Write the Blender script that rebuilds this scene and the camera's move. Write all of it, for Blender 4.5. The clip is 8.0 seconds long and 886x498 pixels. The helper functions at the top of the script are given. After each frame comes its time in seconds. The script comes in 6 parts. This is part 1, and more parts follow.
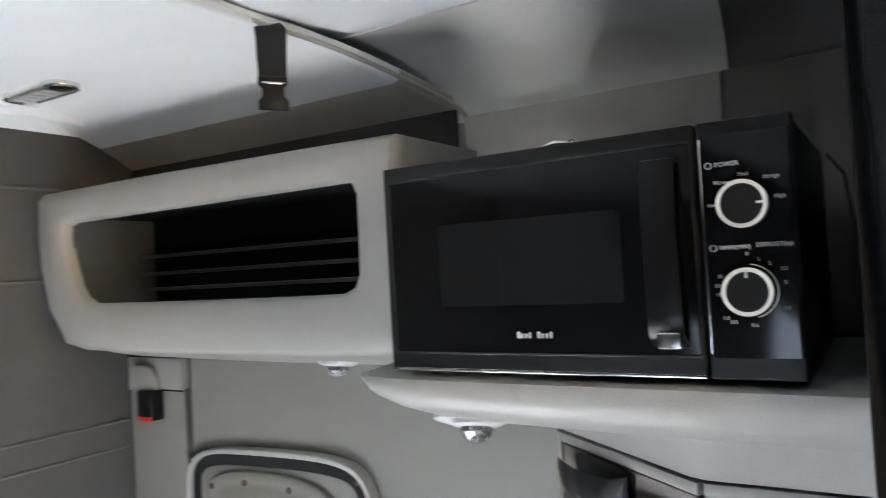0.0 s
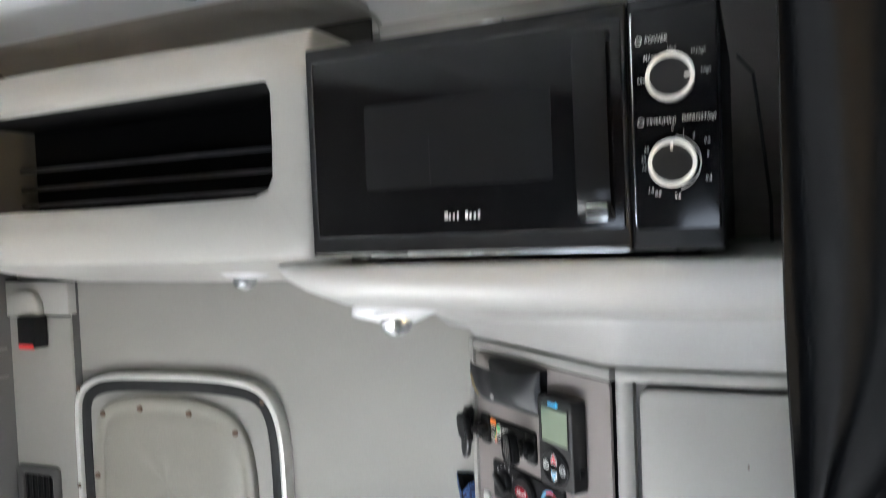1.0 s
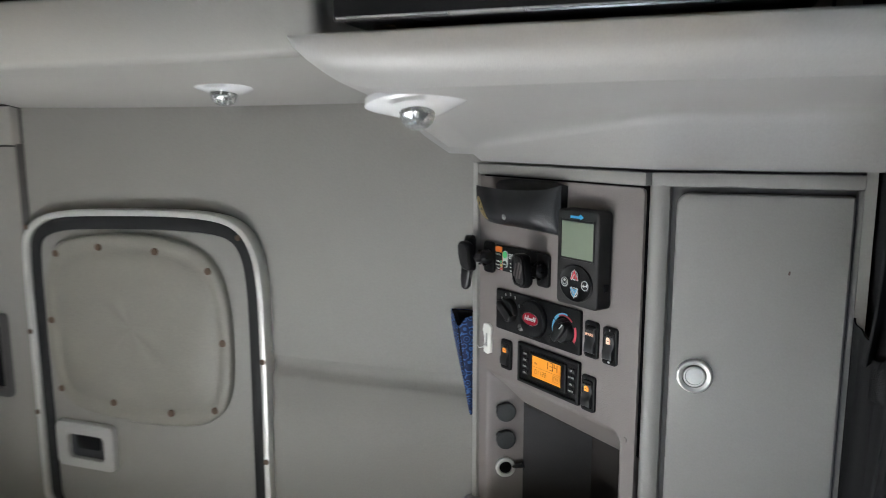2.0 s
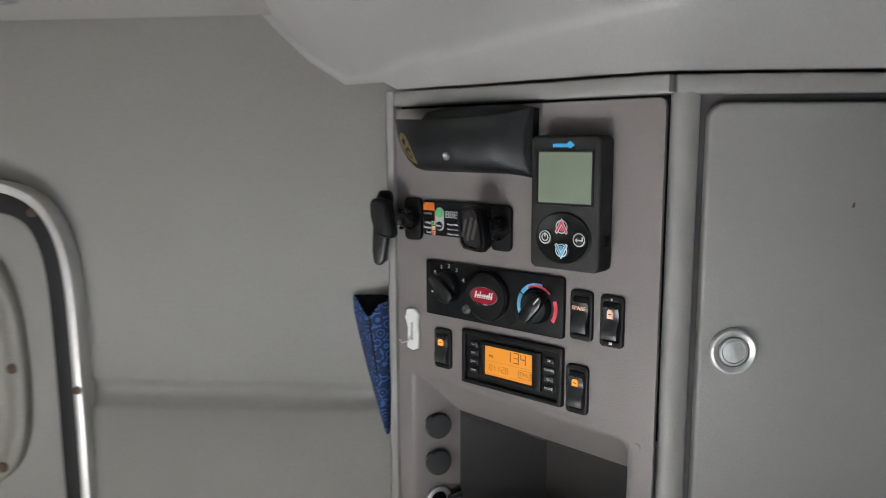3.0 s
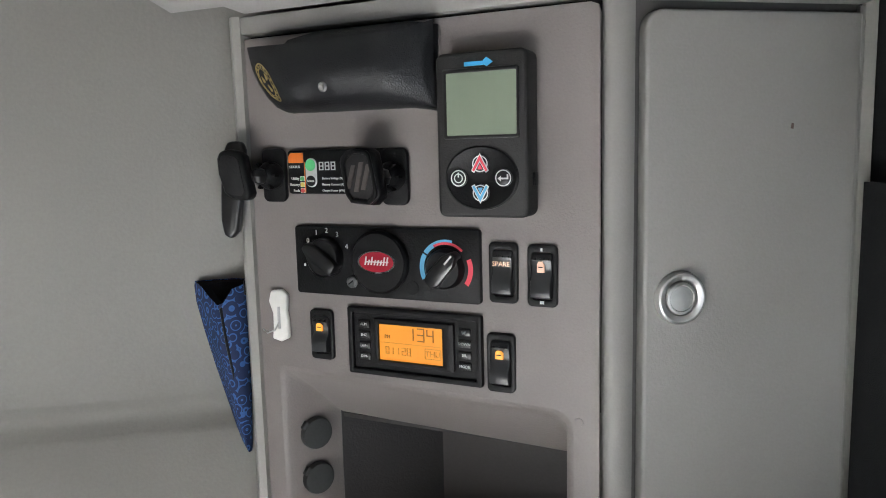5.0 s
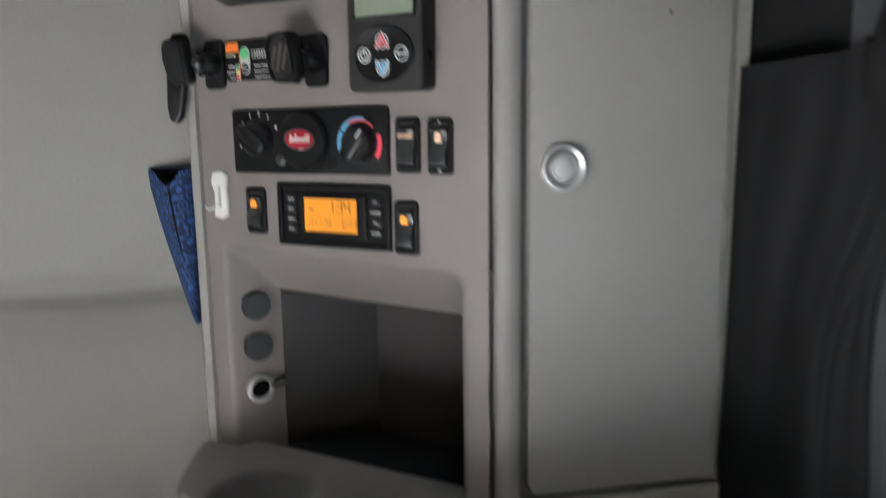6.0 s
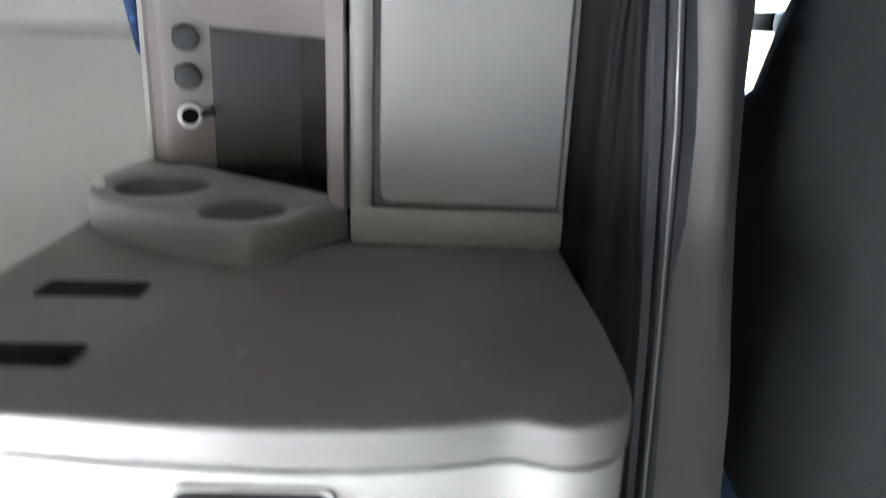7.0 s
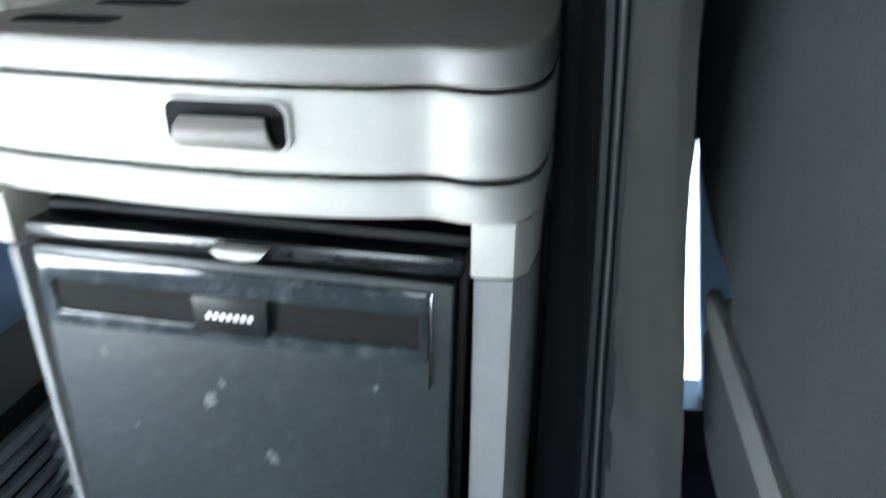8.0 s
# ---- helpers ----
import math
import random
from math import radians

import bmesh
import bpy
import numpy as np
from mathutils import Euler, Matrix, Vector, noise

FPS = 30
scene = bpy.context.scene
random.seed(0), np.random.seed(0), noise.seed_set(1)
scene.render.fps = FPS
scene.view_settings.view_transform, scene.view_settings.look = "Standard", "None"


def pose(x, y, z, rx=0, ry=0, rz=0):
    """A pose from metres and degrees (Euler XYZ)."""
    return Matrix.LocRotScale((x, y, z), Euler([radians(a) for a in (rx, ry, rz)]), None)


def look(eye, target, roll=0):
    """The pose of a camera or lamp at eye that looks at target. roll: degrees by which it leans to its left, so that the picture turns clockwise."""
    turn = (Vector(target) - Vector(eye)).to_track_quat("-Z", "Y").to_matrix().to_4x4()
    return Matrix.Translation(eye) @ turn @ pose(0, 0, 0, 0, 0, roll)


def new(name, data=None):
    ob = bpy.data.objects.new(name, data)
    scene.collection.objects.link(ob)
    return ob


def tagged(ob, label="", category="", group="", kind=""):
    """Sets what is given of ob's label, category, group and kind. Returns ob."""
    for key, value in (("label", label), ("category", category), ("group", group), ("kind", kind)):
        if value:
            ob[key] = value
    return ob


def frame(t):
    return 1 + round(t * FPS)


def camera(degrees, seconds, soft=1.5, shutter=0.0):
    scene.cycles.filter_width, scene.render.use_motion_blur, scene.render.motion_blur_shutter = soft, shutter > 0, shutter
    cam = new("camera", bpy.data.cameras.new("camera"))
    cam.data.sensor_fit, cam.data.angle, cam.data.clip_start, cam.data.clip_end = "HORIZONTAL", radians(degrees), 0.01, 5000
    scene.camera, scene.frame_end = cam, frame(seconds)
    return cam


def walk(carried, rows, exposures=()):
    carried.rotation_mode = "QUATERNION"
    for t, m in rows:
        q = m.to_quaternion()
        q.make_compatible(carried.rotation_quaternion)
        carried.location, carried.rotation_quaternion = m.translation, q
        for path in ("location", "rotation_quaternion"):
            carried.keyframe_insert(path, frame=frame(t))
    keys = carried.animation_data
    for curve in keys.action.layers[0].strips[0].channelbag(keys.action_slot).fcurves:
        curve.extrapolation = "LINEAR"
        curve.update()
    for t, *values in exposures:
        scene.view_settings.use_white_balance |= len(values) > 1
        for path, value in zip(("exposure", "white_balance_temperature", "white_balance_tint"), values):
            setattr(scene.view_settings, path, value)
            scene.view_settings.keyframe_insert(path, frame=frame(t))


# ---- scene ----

cam = camera(62.47, 8.0, soft=0.9, shutter=0.5)
PATH = [
    (0, (0.2176, -0.8967, 1.6937), (-0.3095, -0.0473, 1.7199), -3.26),
    (0.5, (0.1943, -0.8867, 1.6965), (-0.2305, 0.0185, 1.7037), -3.24),
    (1, (0.1749, -0.9067, 1.6095), (-0.2235, 0.0099, 1.5761), -2.34),
    (1.2, (0.1562, -0.9046, 1.5689), (-0.2314, 0.0129, 1.4801), -2.09),
    (1.5, (0.1380, -0.9222, 1.5197), (-0.2387, -0.0058, 1.3844), -0.92),
    (1.7, (0.1113, -0.9145, 1.4958), (-0.2560, 0.0035, 1.3463), -0.56),
    (2.8, (-0.1284, -0.6817, 1.3927), (-0.2191, 0.3028, 1.2424), -0.33),
    (3, (-0.1489, -0.6338, 1.3678), (-0.2102, 0.3539, 1.2239), -0.24),
    (3.5, (-0.1963, -0.5198, 1.3234), (-0.0868, 0.4680, 1.2130), -0.75),
    (4, (-0.2262, -0.4938, 1.2819), (-0.0459, 0.4826, 1.1622), -1.25),
    (5.3, (-0.2249, -0.5019, 1.3051), (-0.0132, 0.4664, 1.1727), -1.46),
    (5.5, (-0.2151, -0.5105, 1.2888), (-0.0098, 0.4594, 1.1577), -1.45),
    (6, (-0.1482, -0.5906, 1.2228), (0.0314, 0.3792, 1.0577), -0.77),
    (6.4, (-0.0638, -0.6704, 1.1763), (0.0588, 0.2940, 0.9418), 1.20),
    (6.5, (-0.0319, -0.6833, 1.1698), (0.0641, 0.2799, 0.9188), 1.28),
    (6.8, (0.0353, -0.7215, 1.1207), (0.0922, 0.2366, 0.8402), 1.93),
    (7, (0.0753, -0.7217, 1.0745), (0.1100, 0.2307, 0.7716), 2.23),
    (7.2, (0.1125, -0.7374, 1.0370), (0.1176, 0.2013, 0.6921), 2.71),
    (7.5, (0.1695, -0.7745, 0.9999), (0.1358, 0.1534, 0.6284), 2.50),
    (7.8, (0.2015, -0.8258, 0.9442), (0.1289, 0.0964, 0.5645), 1.07),
    (8, (0.2296, -0.8561, 0.9354), (0.0815, 0.0383, 0.5134), 0.15),
]
walk(cam, [(t, look(eye, target, roll)) for t, eye, target, roll in PATH],
     exposures=[(0.0, 5.32, 6250, 10), (0.5, 5.72, 6300, 10), (1.0, 5.87, 6400, 10), (1.5, 5.50, 6450, 10), (3.0, 5.04, 6650, 12), (3.5, 5.56, 6550, 11), (4.0, 5.46, 6550, 11), (5.5, 5.21, 6700, 12), (6.0, 5.27, 6600, 12), (6.5, 5.42, 6350, 12), (7.0, 6.06, 6350, 11), (7.5, 5.87, 6150, 9), (8.0, 6.00, 5950, 5)])

# ---- light: daylight through the cab's openings, and an added fill lamp ----
world = bpy.data.worlds.new("sky")
scene.world = world
world.use_nodes = True
wn = world.node_tree.nodes
sky = wn.new("ShaderNodeTexSky")
sky.sky_type, sky.sun_disc = "NISHITA", False
sky.sun_elevation, sky.sun_rotation = radians(21.7), radians(97)
world.node_tree.links.new(sky.outputs[0], wn["Background"].inputs[0])
wn["Background"].inputs[1].default_value = 0.05


def area_lamp(name, eye, target, w, h, watts, colour):
    d = bpy.data.lights.new(name, "AREA")
    d.shape, d.size, d.size_y, d.energy, d.color = "RECTANGLE", w, h, watts, colour
    ob = new(name, d)
    ob.matrix_world = look(eye, target)
    return ob


sun = new("sun", bpy.data.lights.new("sun", "SUN"))
sun.data.energy, sun.data.angle, sun.data.color = 5.0, radians(0.5), (1.0, 0.985, 0.965)
sun.matrix_world = look((0, 0, 0), (-1.0, 0.12, -0.40))
# added fill from low in front; no known lamp or window stands here
area_lamp("low_fill_lamp", (0.12, -1.84, 0.68), (-0.02, 0.0, 0.92), 0.48, 0.56, 0.078, (0.93, 0.97, 1.0))


# ---- materials ----
def material(name, colour, rough=0.5, metal=0.0, vary=0.06, grain=500.0, bump=0.0, stain=0.0, stain_scale=6.0,
             stain_colour=(0.1, 0.09, 0.08), coat=0.0, emit=0.0, spec=0.5, rough_vary=0.0):
    """Principled surface with large and fine variation, fine relief and soft stains."""
    m = bpy.data.materials.new(name)
    m.use_nodes = True
    nt = m.node_tree
    n, link = nt.nodes, nt.links.new
    b = n["Principled BSDF"]
    b.inputs["Roughness"].default_value, b.inputs["Metallic"].default_value = rough, metal
    b.inputs["Coat Weight"].default_value = coat
    b.inputs["Specular IOR Level"].default_value = spec
    co = n.new("ShaderNodeTexCoord")
    big = n.new("ShaderNodeTexNoise")
    big.inputs["Scale"].default_value, big.inputs["Detail"].default_value = 5.0, 4.0
    fine = n.new("ShaderNodeTexNoise")
    fine.inputs["Scale"].default_value, fine.inputs["Detail"].default_value = grain, 2.0
    for tex in (big, fine):
        link(co.outputs["Object"], tex.inputs["Vector"])
    add = n.new("ShaderNodeMath")
    add.operation = "ADD"
    link(big.outputs["Fac"], add.inputs[0])
    link(fine.outputs["Fac"], add.inputs[1])
    rng = n.new("ShaderNodeMapRange")
    rng.inputs["From Min"].default_value, rng.inputs["From Max"].default_value = 0.6, 1.4
    rng.inputs["To Min"].default_value, rng.inputs["To Max"].default_value = 1 - vary, 1 + vary
    link(add.outputs[0], rng.inputs["Value"])
    mul = n.new("ShaderNodeVectorMath")
    mul.operation = "SCALE"
    mul.inputs[0].default_value = colour
    link(rng.outputs[0], mul.inputs["Scale"])
    out = mul.outputs[0]
    if stain:
        st = n.new("ShaderNodeTexNoise")
        st.inputs["Scale"].default_value, st.inputs["Detail"].default_value, st.inputs["Roughness"].default_value = stain_scale, 6.0, 0.65
        link(co.outputs["Object"], st.inputs["Vector"])
        sr = n.new("ShaderNodeMapRange")
        sr.inputs["From Min"].default_value, sr.inputs["From Max"].default_value = 0.5, 0.75
        sr.inputs["To Max"].default_value = stain
        link(st.outputs["Fac"], sr.inputs["Value"])
        mix = n.new("ShaderNodeMix")
        mix.data_type = "RGBA"
        link(sr.outputs[0], mix.inputs["Factor"])
        link(out, mix.inputs["A"])
        mix.inputs["B"].default_value = (*stain_colour, 1)
        out = mix.outputs["Result"]
    link(out, b.inputs["Base Color"])
    if rough_vary:
        rr = n.new("ShaderNodeMapRange")
        rr.inputs["From Min"].default_value, rr.inputs["From Max"].default_value = 0.3, 0.7
        rr.inputs["To Min"].default_value, rr.inputs["To Max"].default_value = max(0.02, rough - rough_vary), rough + rough_vary
        link(big.outputs["Fac"], rr.inputs["Value"])
        link(rr.outputs[0], b.inputs["Roughness"])
    if bump:
        bp = n.new("ShaderNodeBump")
        bp.inputs["Strength"].default_value, bp.inputs["Distance"].default_value = 1.0, bump
        link(fine.outputs["Fac"], bp.inputs["Height"])
        link(bp.outputs[0], b.inputs["Normal"])
    if emit:
        b.inputs["Emission Color"].default_value = (*colour, 1)
        b.inputs["Emission Strength"].default_value = emit
    return m


GREY = material("grey_moulded_plastic", (0.30, 0.288, 0.265), 0.5, vary=0.05, grain=420, bump=0.0002, stain=0.12, stain_colour=(0.24, 0.22, 0.2))
WALL = material("grey_wall_vinyl", (0.235, 0.224, 0.205), 0.55, vary=0.06, grain=300, bump=0.0003, stain=0.15, stain_colour=(0.24, 0.22, 0.19), stain_scale=4)
DOORG = material("grey_locker_plastic", (0.25, 0.24, 0.226), 0.5, vary=0.05, grain=420, bump=0.0002, stain=0.12, stain_colour=(0.2, 0.18, 0.17))
PANEL = material("taupe_console_plastic", (0.205, 0.182, 0.172), 0.5, vary=0.06, grain=500, bump=0.0003, stain=0.1, stain_colour=(0.13, 0.11, 0.1))
COUNTER = material("grained_worktop", (0.130, 0.116, 0.107), 0.5, vary=0.20, grain=700, bump=0.0002, stain=0.25, stain_colour=(0.11, 0.1, 0.09), stain_scale=9)
LIGHTG = material("pale_grey_plastic", (0.375, 0.365, 0.348), 0.42, vary=0.05, grain=380, bump=0.00015, stain=0.12, stain_colour=(0.38, 0.35, 0.32))
WHITE = material("white_headliner", (0.80, 0.81, 0.81), 0.6, vary=0.04, grain=600, bump=0.0003, stain=0.1, stain_colour=(0.55, 0.54, 0.52))
BLACK = material("black_plastic", (0.008, 0.008, 0.0085), 0.42, vary=0.15, grain=600, bump=0.0003, spec=0.2)
GLOSS = material("black_gloss", (0.004, 0.004, 0.0045), 0.14, vary=0.1, grain=50, rough_vary=0.05, spec=0.25)
# near-black for recess insides and gaps; their shade is in the colour
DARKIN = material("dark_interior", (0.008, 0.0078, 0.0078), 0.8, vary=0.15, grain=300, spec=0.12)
RUBBER = material("black_rubber", (0.014, 0.014, 0.0145), 0.6, vary=0.2, grain=300, bump=0.0003, spec=0.3)
CURTAIN = material("black_curtain_cloth", (0.0165, 0.0165, 0.0171), 1.0, vary=0.15, grain=900, bump=0.0006, spec=0.04)
GREYCLOTH = material("grey_cloth", (0.14, 0.132, 0.125), 0.85, vary=0.12, grain=900, bump=0.0006, spec=0.2)
SEATC = material("dark_seat_fabric", (0.020, 0.022, 0.022), 0.85, vary=0.15, grain=700, bump=0.0008, spec=0.25)
CHROME = material("brushed_metal", (0.75, 0.75, 0.74), 0.25, metal=1.0, vary=0.08, grain=200, rough_vary=0.1)
MIRROR = material("chrome", (0.8, 0.8, 0.8), 0.08, metal=1.0, vary=0.03, grain=60)
HATCHV = material("quilted_vinyl", (0.205, 0.193, 0.165), 0.5, vary=0.08, grain=250, bump=0.0006, stain=0.3, stain_colour=(0.26, 0.24, 0.19), stain_scale=5)
LEATHER = material("black_leather", (0.010, 0.0105, 0.012), 0.40, vary=0.2, grain=850, bump=0.0005, spec=0.5)
BEDCOVER = material("pale_bed_sheet", (0.74, 0.78, 0.81), 0.8, vary=0.06, grain=500, bump=0.0005, stain=0.3, stain_colour=(0.4, 0.45, 0.5), stain_scale=25)
BLUESIDE = material("blue_mattress_cloth", (0.16, 0.25, 0.42), 0.8, vary=0.1, grain=500, bump=0.0005, stain=0.3, stain_colour=(0.3, 0.4, 0.55), stain_scale=14)
CARPET = material("dark_floor_mat", (0.012, 0.012, 0.013), 0.9, vary=0.25, grain=400, bump=0.001, spec=0.15)
# for surfaces out of view, kept dark so little light bounces back
DARKSHELL = material("dark_unseen_shell", (0.02, 0.02, 0.02), 0.7, vary=0.15, grain=300, spec=0.2)
COVEM = material("grey_brown_cove_cloth", (0.42, 0.385, 0.35), 0.85, vary=0.1, grain=500, bump=0.0005, spec=0.2)
BROWNT = material("dark_brown_blocker", (0.13, 0.118, 0.11), 0.9, vary=0.12, grain=500, bump=0.0006, spec=0.15)
# beige cloth with the soft shadow beside the microwave put into its colour
COVESHADE = material("shaded_beige_cloth", (0.145, 0.130, 0.120), 0.9, vary=0.12, grain=500, bump=0.0006, spec=0.15)
REARV = material("rear_wall_carpet", (0.085, 0.083, 0.081), 0.85, vary=0.1, grain=700, bump=0.0008, stain=0.2, stain_colour=(0.14, 0.135, 0.13), spec=0.25)
SATIN = material("satin_metal", (0.72, 0.71, 0.69), 0.48, metal=0.85, vary=0.05, grain=200)
SEALG = material("dark_grey_rubber", (0.036, 0.037, 0.040), 0.55, vary=0.15, grain=300, bump=0.0004)
FLASH = material("white_print", (0.7, 0.7, 0.68), 0.5, vary=0.08, grain=300)
RED = material("red_plastic", (0.55, 0.03, 0.03), 0.4, vary=0.1, grain=300)


# ---- mesh helpers ----
def thing(name, label, category, group="", kind="", m=None):
    ob = new(name)
    ob.empty_display_size = 0.03
    if m is not None:
        ob.matrix_world = m
    return tagged(ob, label, category, group, kind)


def finish(bm, name, mat, sharp=38):
    bmesh.ops.recalc_face_normals(bm, faces=bm.faces)
    me = bpy.data.meshes.new(name)
    bm.to_mesh(me)
    bm.free()
    me.shade_smooth()
    me.set_sharp_from_angle(angle=radians(sharp))
    me.materials.append(mat)
    return me


def part(name, bm, mat, parent=None, label="", m=None, sharp=38):
    ob = new(name, finish(bm, name, mat, sharp))
    ob.parent = parent
    if m is not None:
        ob.matrix_local = m
    return tagged(ob, label)


def structure(name, bm, mat, label, category):
    return tagged(part(name, bm, mat), label, category, kind="structure")


def bevelled(bm, width, seg=2, angle=30):
    if width > 0:
        edges = [e for e in bm.edges if len(e.link_faces) == 2 and e.calc_face_angle(0) > radians(angle)]
        bmesh.ops.bevel(bm, geom=edges, offset=width, segments=seg, profile=0.5, affect="EDGES", clamp_overlap=True)
    return bm


def box(x0, x1, y0, y1, z0, z1, bev=0.0, seg=2):
    bm = bmesh.new()
    bmesh.ops.create_cube(bm, size=1)
    for v in bm.verts:
        v.co = ((x0 + x1) / 2 + v.co.x * (x1 - x0), (y0 + y1) / 2 + v.co.y * (y1 - y0), (z0 + z1) / 2 + v.co.z * (z1 - z0))
    return bevelled(bm, bev, seg)


def along(p, h, axis):
    return (p[0], p[1], h) if axis == "z" else (p[0], h, p[1]) if axis == "y" else (h, p[0], p[1])


def slab(outline, a, b, axis="z", bev=0.0, seg=2):
    """A flat outline drawn out along an axis from a to b."""
    bm = bmesh.new()
    lo = [bm.verts.new(along(p, a, axis)) for p in outline]
    hi = [bm.verts.new(along(p, b, axis)) for p in outline]
    bm.faces.new(lo)
    bm.faces.new(hi[::-1])
    for i in range(len(lo)):
        j = (i + 1) % len(lo)
        bm.faces.new((lo[i], hi[i], hi[j], lo[j]))
    bmesh.ops.recalc_face_normals(bm, faces=bm.faces)
    return bevelled(bm, bev, seg, 50)


def rings(loops, close=True, caps=(False, False)):
    """Skin over a row of closed loops with the same number of points."""
    bm = bmesh.new()
    vs = [[bm.verts.new(p) for p in loop] for loop in loops]
    k = len(loops[0])
    for a, b in zip(vs, vs[1:]):
        for i in range(k if close else k - 1):
            j = (i + 1) % k
            bm.faces.new((a[i], a[j], b[j], b[i]))
    if caps[0]:
        bm.faces.new(vs[0])
    if caps[1]:
        bm.faces.new(vs[-1][::-1])
    return bm


def ring_frame(outer, inner, a, b, axis="y", bev=0.0):
    """A frame with a hole: outer and inner outlines with as many points, from a to b."""
    bm = rings([[along(p, a, axis) for p in outer], [along(p, b, axis) for p in outer],
                [along(p, b, axis) for p in inner], [along(p, a, axis) for p in inner], [along(p, a, axis) for p in outer]])
    bmesh.ops.remove_doubles(bm, verts=bm.verts, dist=1e-6)
    bmesh.ops.recalc_face_normals(bm, faces=bm.faces)
    return bevelled(bm, bev, 2, 50)


def rrect(x0, x1, z0, z1, r, n=5):
    """A rectangle's outline with round corners; r may be four radii: low left, low right, top right, top left."""
    rs = (r,) * 4 if isinstance(r, (int, float)) else r
    pts = []
    for (cx, cz, start), q in zip(((x0, z0, 180), (x1, z0, 270), (x1, z1, 0), (x0, z1, 90)), rs):
        sx, sz = (1 if cx == x0 else -1), (1 if cz == z0 else -1)
        for i in range(n + 1):
            a = radians(start + 90 * i / n)
            pts.append((cx + sx * q + q * math.cos(a), cz + sz * q + q * math.sin(a)))
    return pts


def lathe(profile, n=32, m=None):
    """Turned body: (radius, height) pairs round the local z axis."""
    bm = rings([[(max(r, 1e-5) * math.cos(2 * math.pi * i / n), max(r, 1e-5) * math.sin(2 * math.pi * i / n), h) for i in range(n)] for r, h in profile],
               caps=(True, True))
    bmesh.ops.remove_doubles(bm, verts=bm.verts, dist=2e-5)
    if m is not None:
        bm.transform(m)
    return bm


def tube(points, r, n=10, flat=1.0):
    """A round or flattened cord along points."""
    ps = [Vector(p) for p in points]
    loops = []
    side = None
    for i, p in enumerate(ps):
        d = (ps[min(i + 1, len(ps) - 1)] - ps[max(i - 1, 0)]).normalized()
        if side is None:
            side = d.orthogonal().normalized()
        side = (side - d * side.dot(d)).normalized()
        up = d.cross(side)
        rr = r[i] if isinstance(r, (list, tuple)) else r
        loops.append([p + rr * (side * math.cos(2 * math.pi * k / n) + flat * up * math.sin(2 * math.pi * k / n)) for k in range(n)])
    return rings(loops, caps=(True, True))


def sheet(rows, thick=0.0):
    """A surface over a grid of points, given thickness along its normals."""
    bm = bmesh.new()
    vs = [[bm.verts.new(p) for p in row] for row in rows]
    for a, b in zip(vs, vs[1:]):
        for i in range(len(a) - 1):
            bm.faces.new((a[i], a[i + 1], b[i + 1], b[i]))
    bmesh.ops.recalc_face_normals(bm, faces=bm.faces)
    if thick:
        bm.normal_update()
        bk = [[bm.verts.new(v.co - v.normal * thick) for v in row] for row in vs]
        for a, b in zip(bk, bk[1:]):
            for i in range(len(a) - 1):
                bm.faces.new((b[i], b[i + 1], a[i + 1], a[i]))
        for a, b in ((vs[0], bk[0]), (bk[-1], vs[-1]), ([r[0] for r in bk], [r[0] for r in vs]), ([r[-1] for r in vs], [r[-1] for r in bk])):
            for i in range(len(a) - 1):
                bm.faces.new((a[i], b[i], b[i + 1], a[i + 1]))
    return bm


def join(*bms):
    out = bms[0]
    for bm in bms[1:]:
        me = bpy.data.meshes.new("tmp")
        bm.to_mesh(me)
        bm.free()
        out.from_mesh(me)
        bpy.data.meshes.remove(me)
    return out


def words(name, text, size, mat, parent, m, depth=0.0004, align="CENTER", label=""):
    """Lettering in the built-in font as a thin raised mesh, reading along local x with up along local z."""
    cu = bpy.data.curves.new(name, "FONT")
    cu.body, cu.size, cu.extrude, cu.align_x, cu.align_y = text, size, depth, align, "CENTER"
    cu.resolution_u = 2
    tmp = bpy.data.objects.new(name, cu)
    scene.collection.objects.link(tmp)
    me = bpy.data.meshes.new_from_object(tmp.evaluated_get(bpy.context.evaluated_depsgraph_get()))
    bpy.data.objects.remove(tmp)
    bpy.data.curves.remove(cu)
    me.transform(pose(0, 0, 0, 90))
    me.materials.clear()
    me.materials.append(mat)
    ob = new(name, me)
    ob.parent = parent
    ob.matrix_local = m
    return tagged(ob, label)

# ---- the shell of the sleeper cab ----
WY = 0.245          # inner face of the driver's side wall
structure("floor", box(-1.6, 2.2, -1.9, 0.4, -0.05, 0.0), CARPET, "dark rubber mat on the cab floor", "floor")
structure("wall_rear", box(-1.52, -1.40, -1.9, 0.4, 0.0, 2.3), REARV, "grey cloth-lined rear wall of the sleeper", "wall")
structure("ceiling", box(-1.6, 0.30, -1.9, 0.45, 2.105, 2.2), WHITE, "white padded headliner over the sleeper", "ceiling")
# unseen ceiling over the cab, darkened to hold back bounce on the sleeper
structure("ceiling_cab", box(0.30, 2.2, -1.9, 0.45, 2.105, 2.2), DARKSHELL, "unseen cab ceiling kept dark to cut bounced light", "ceiling")


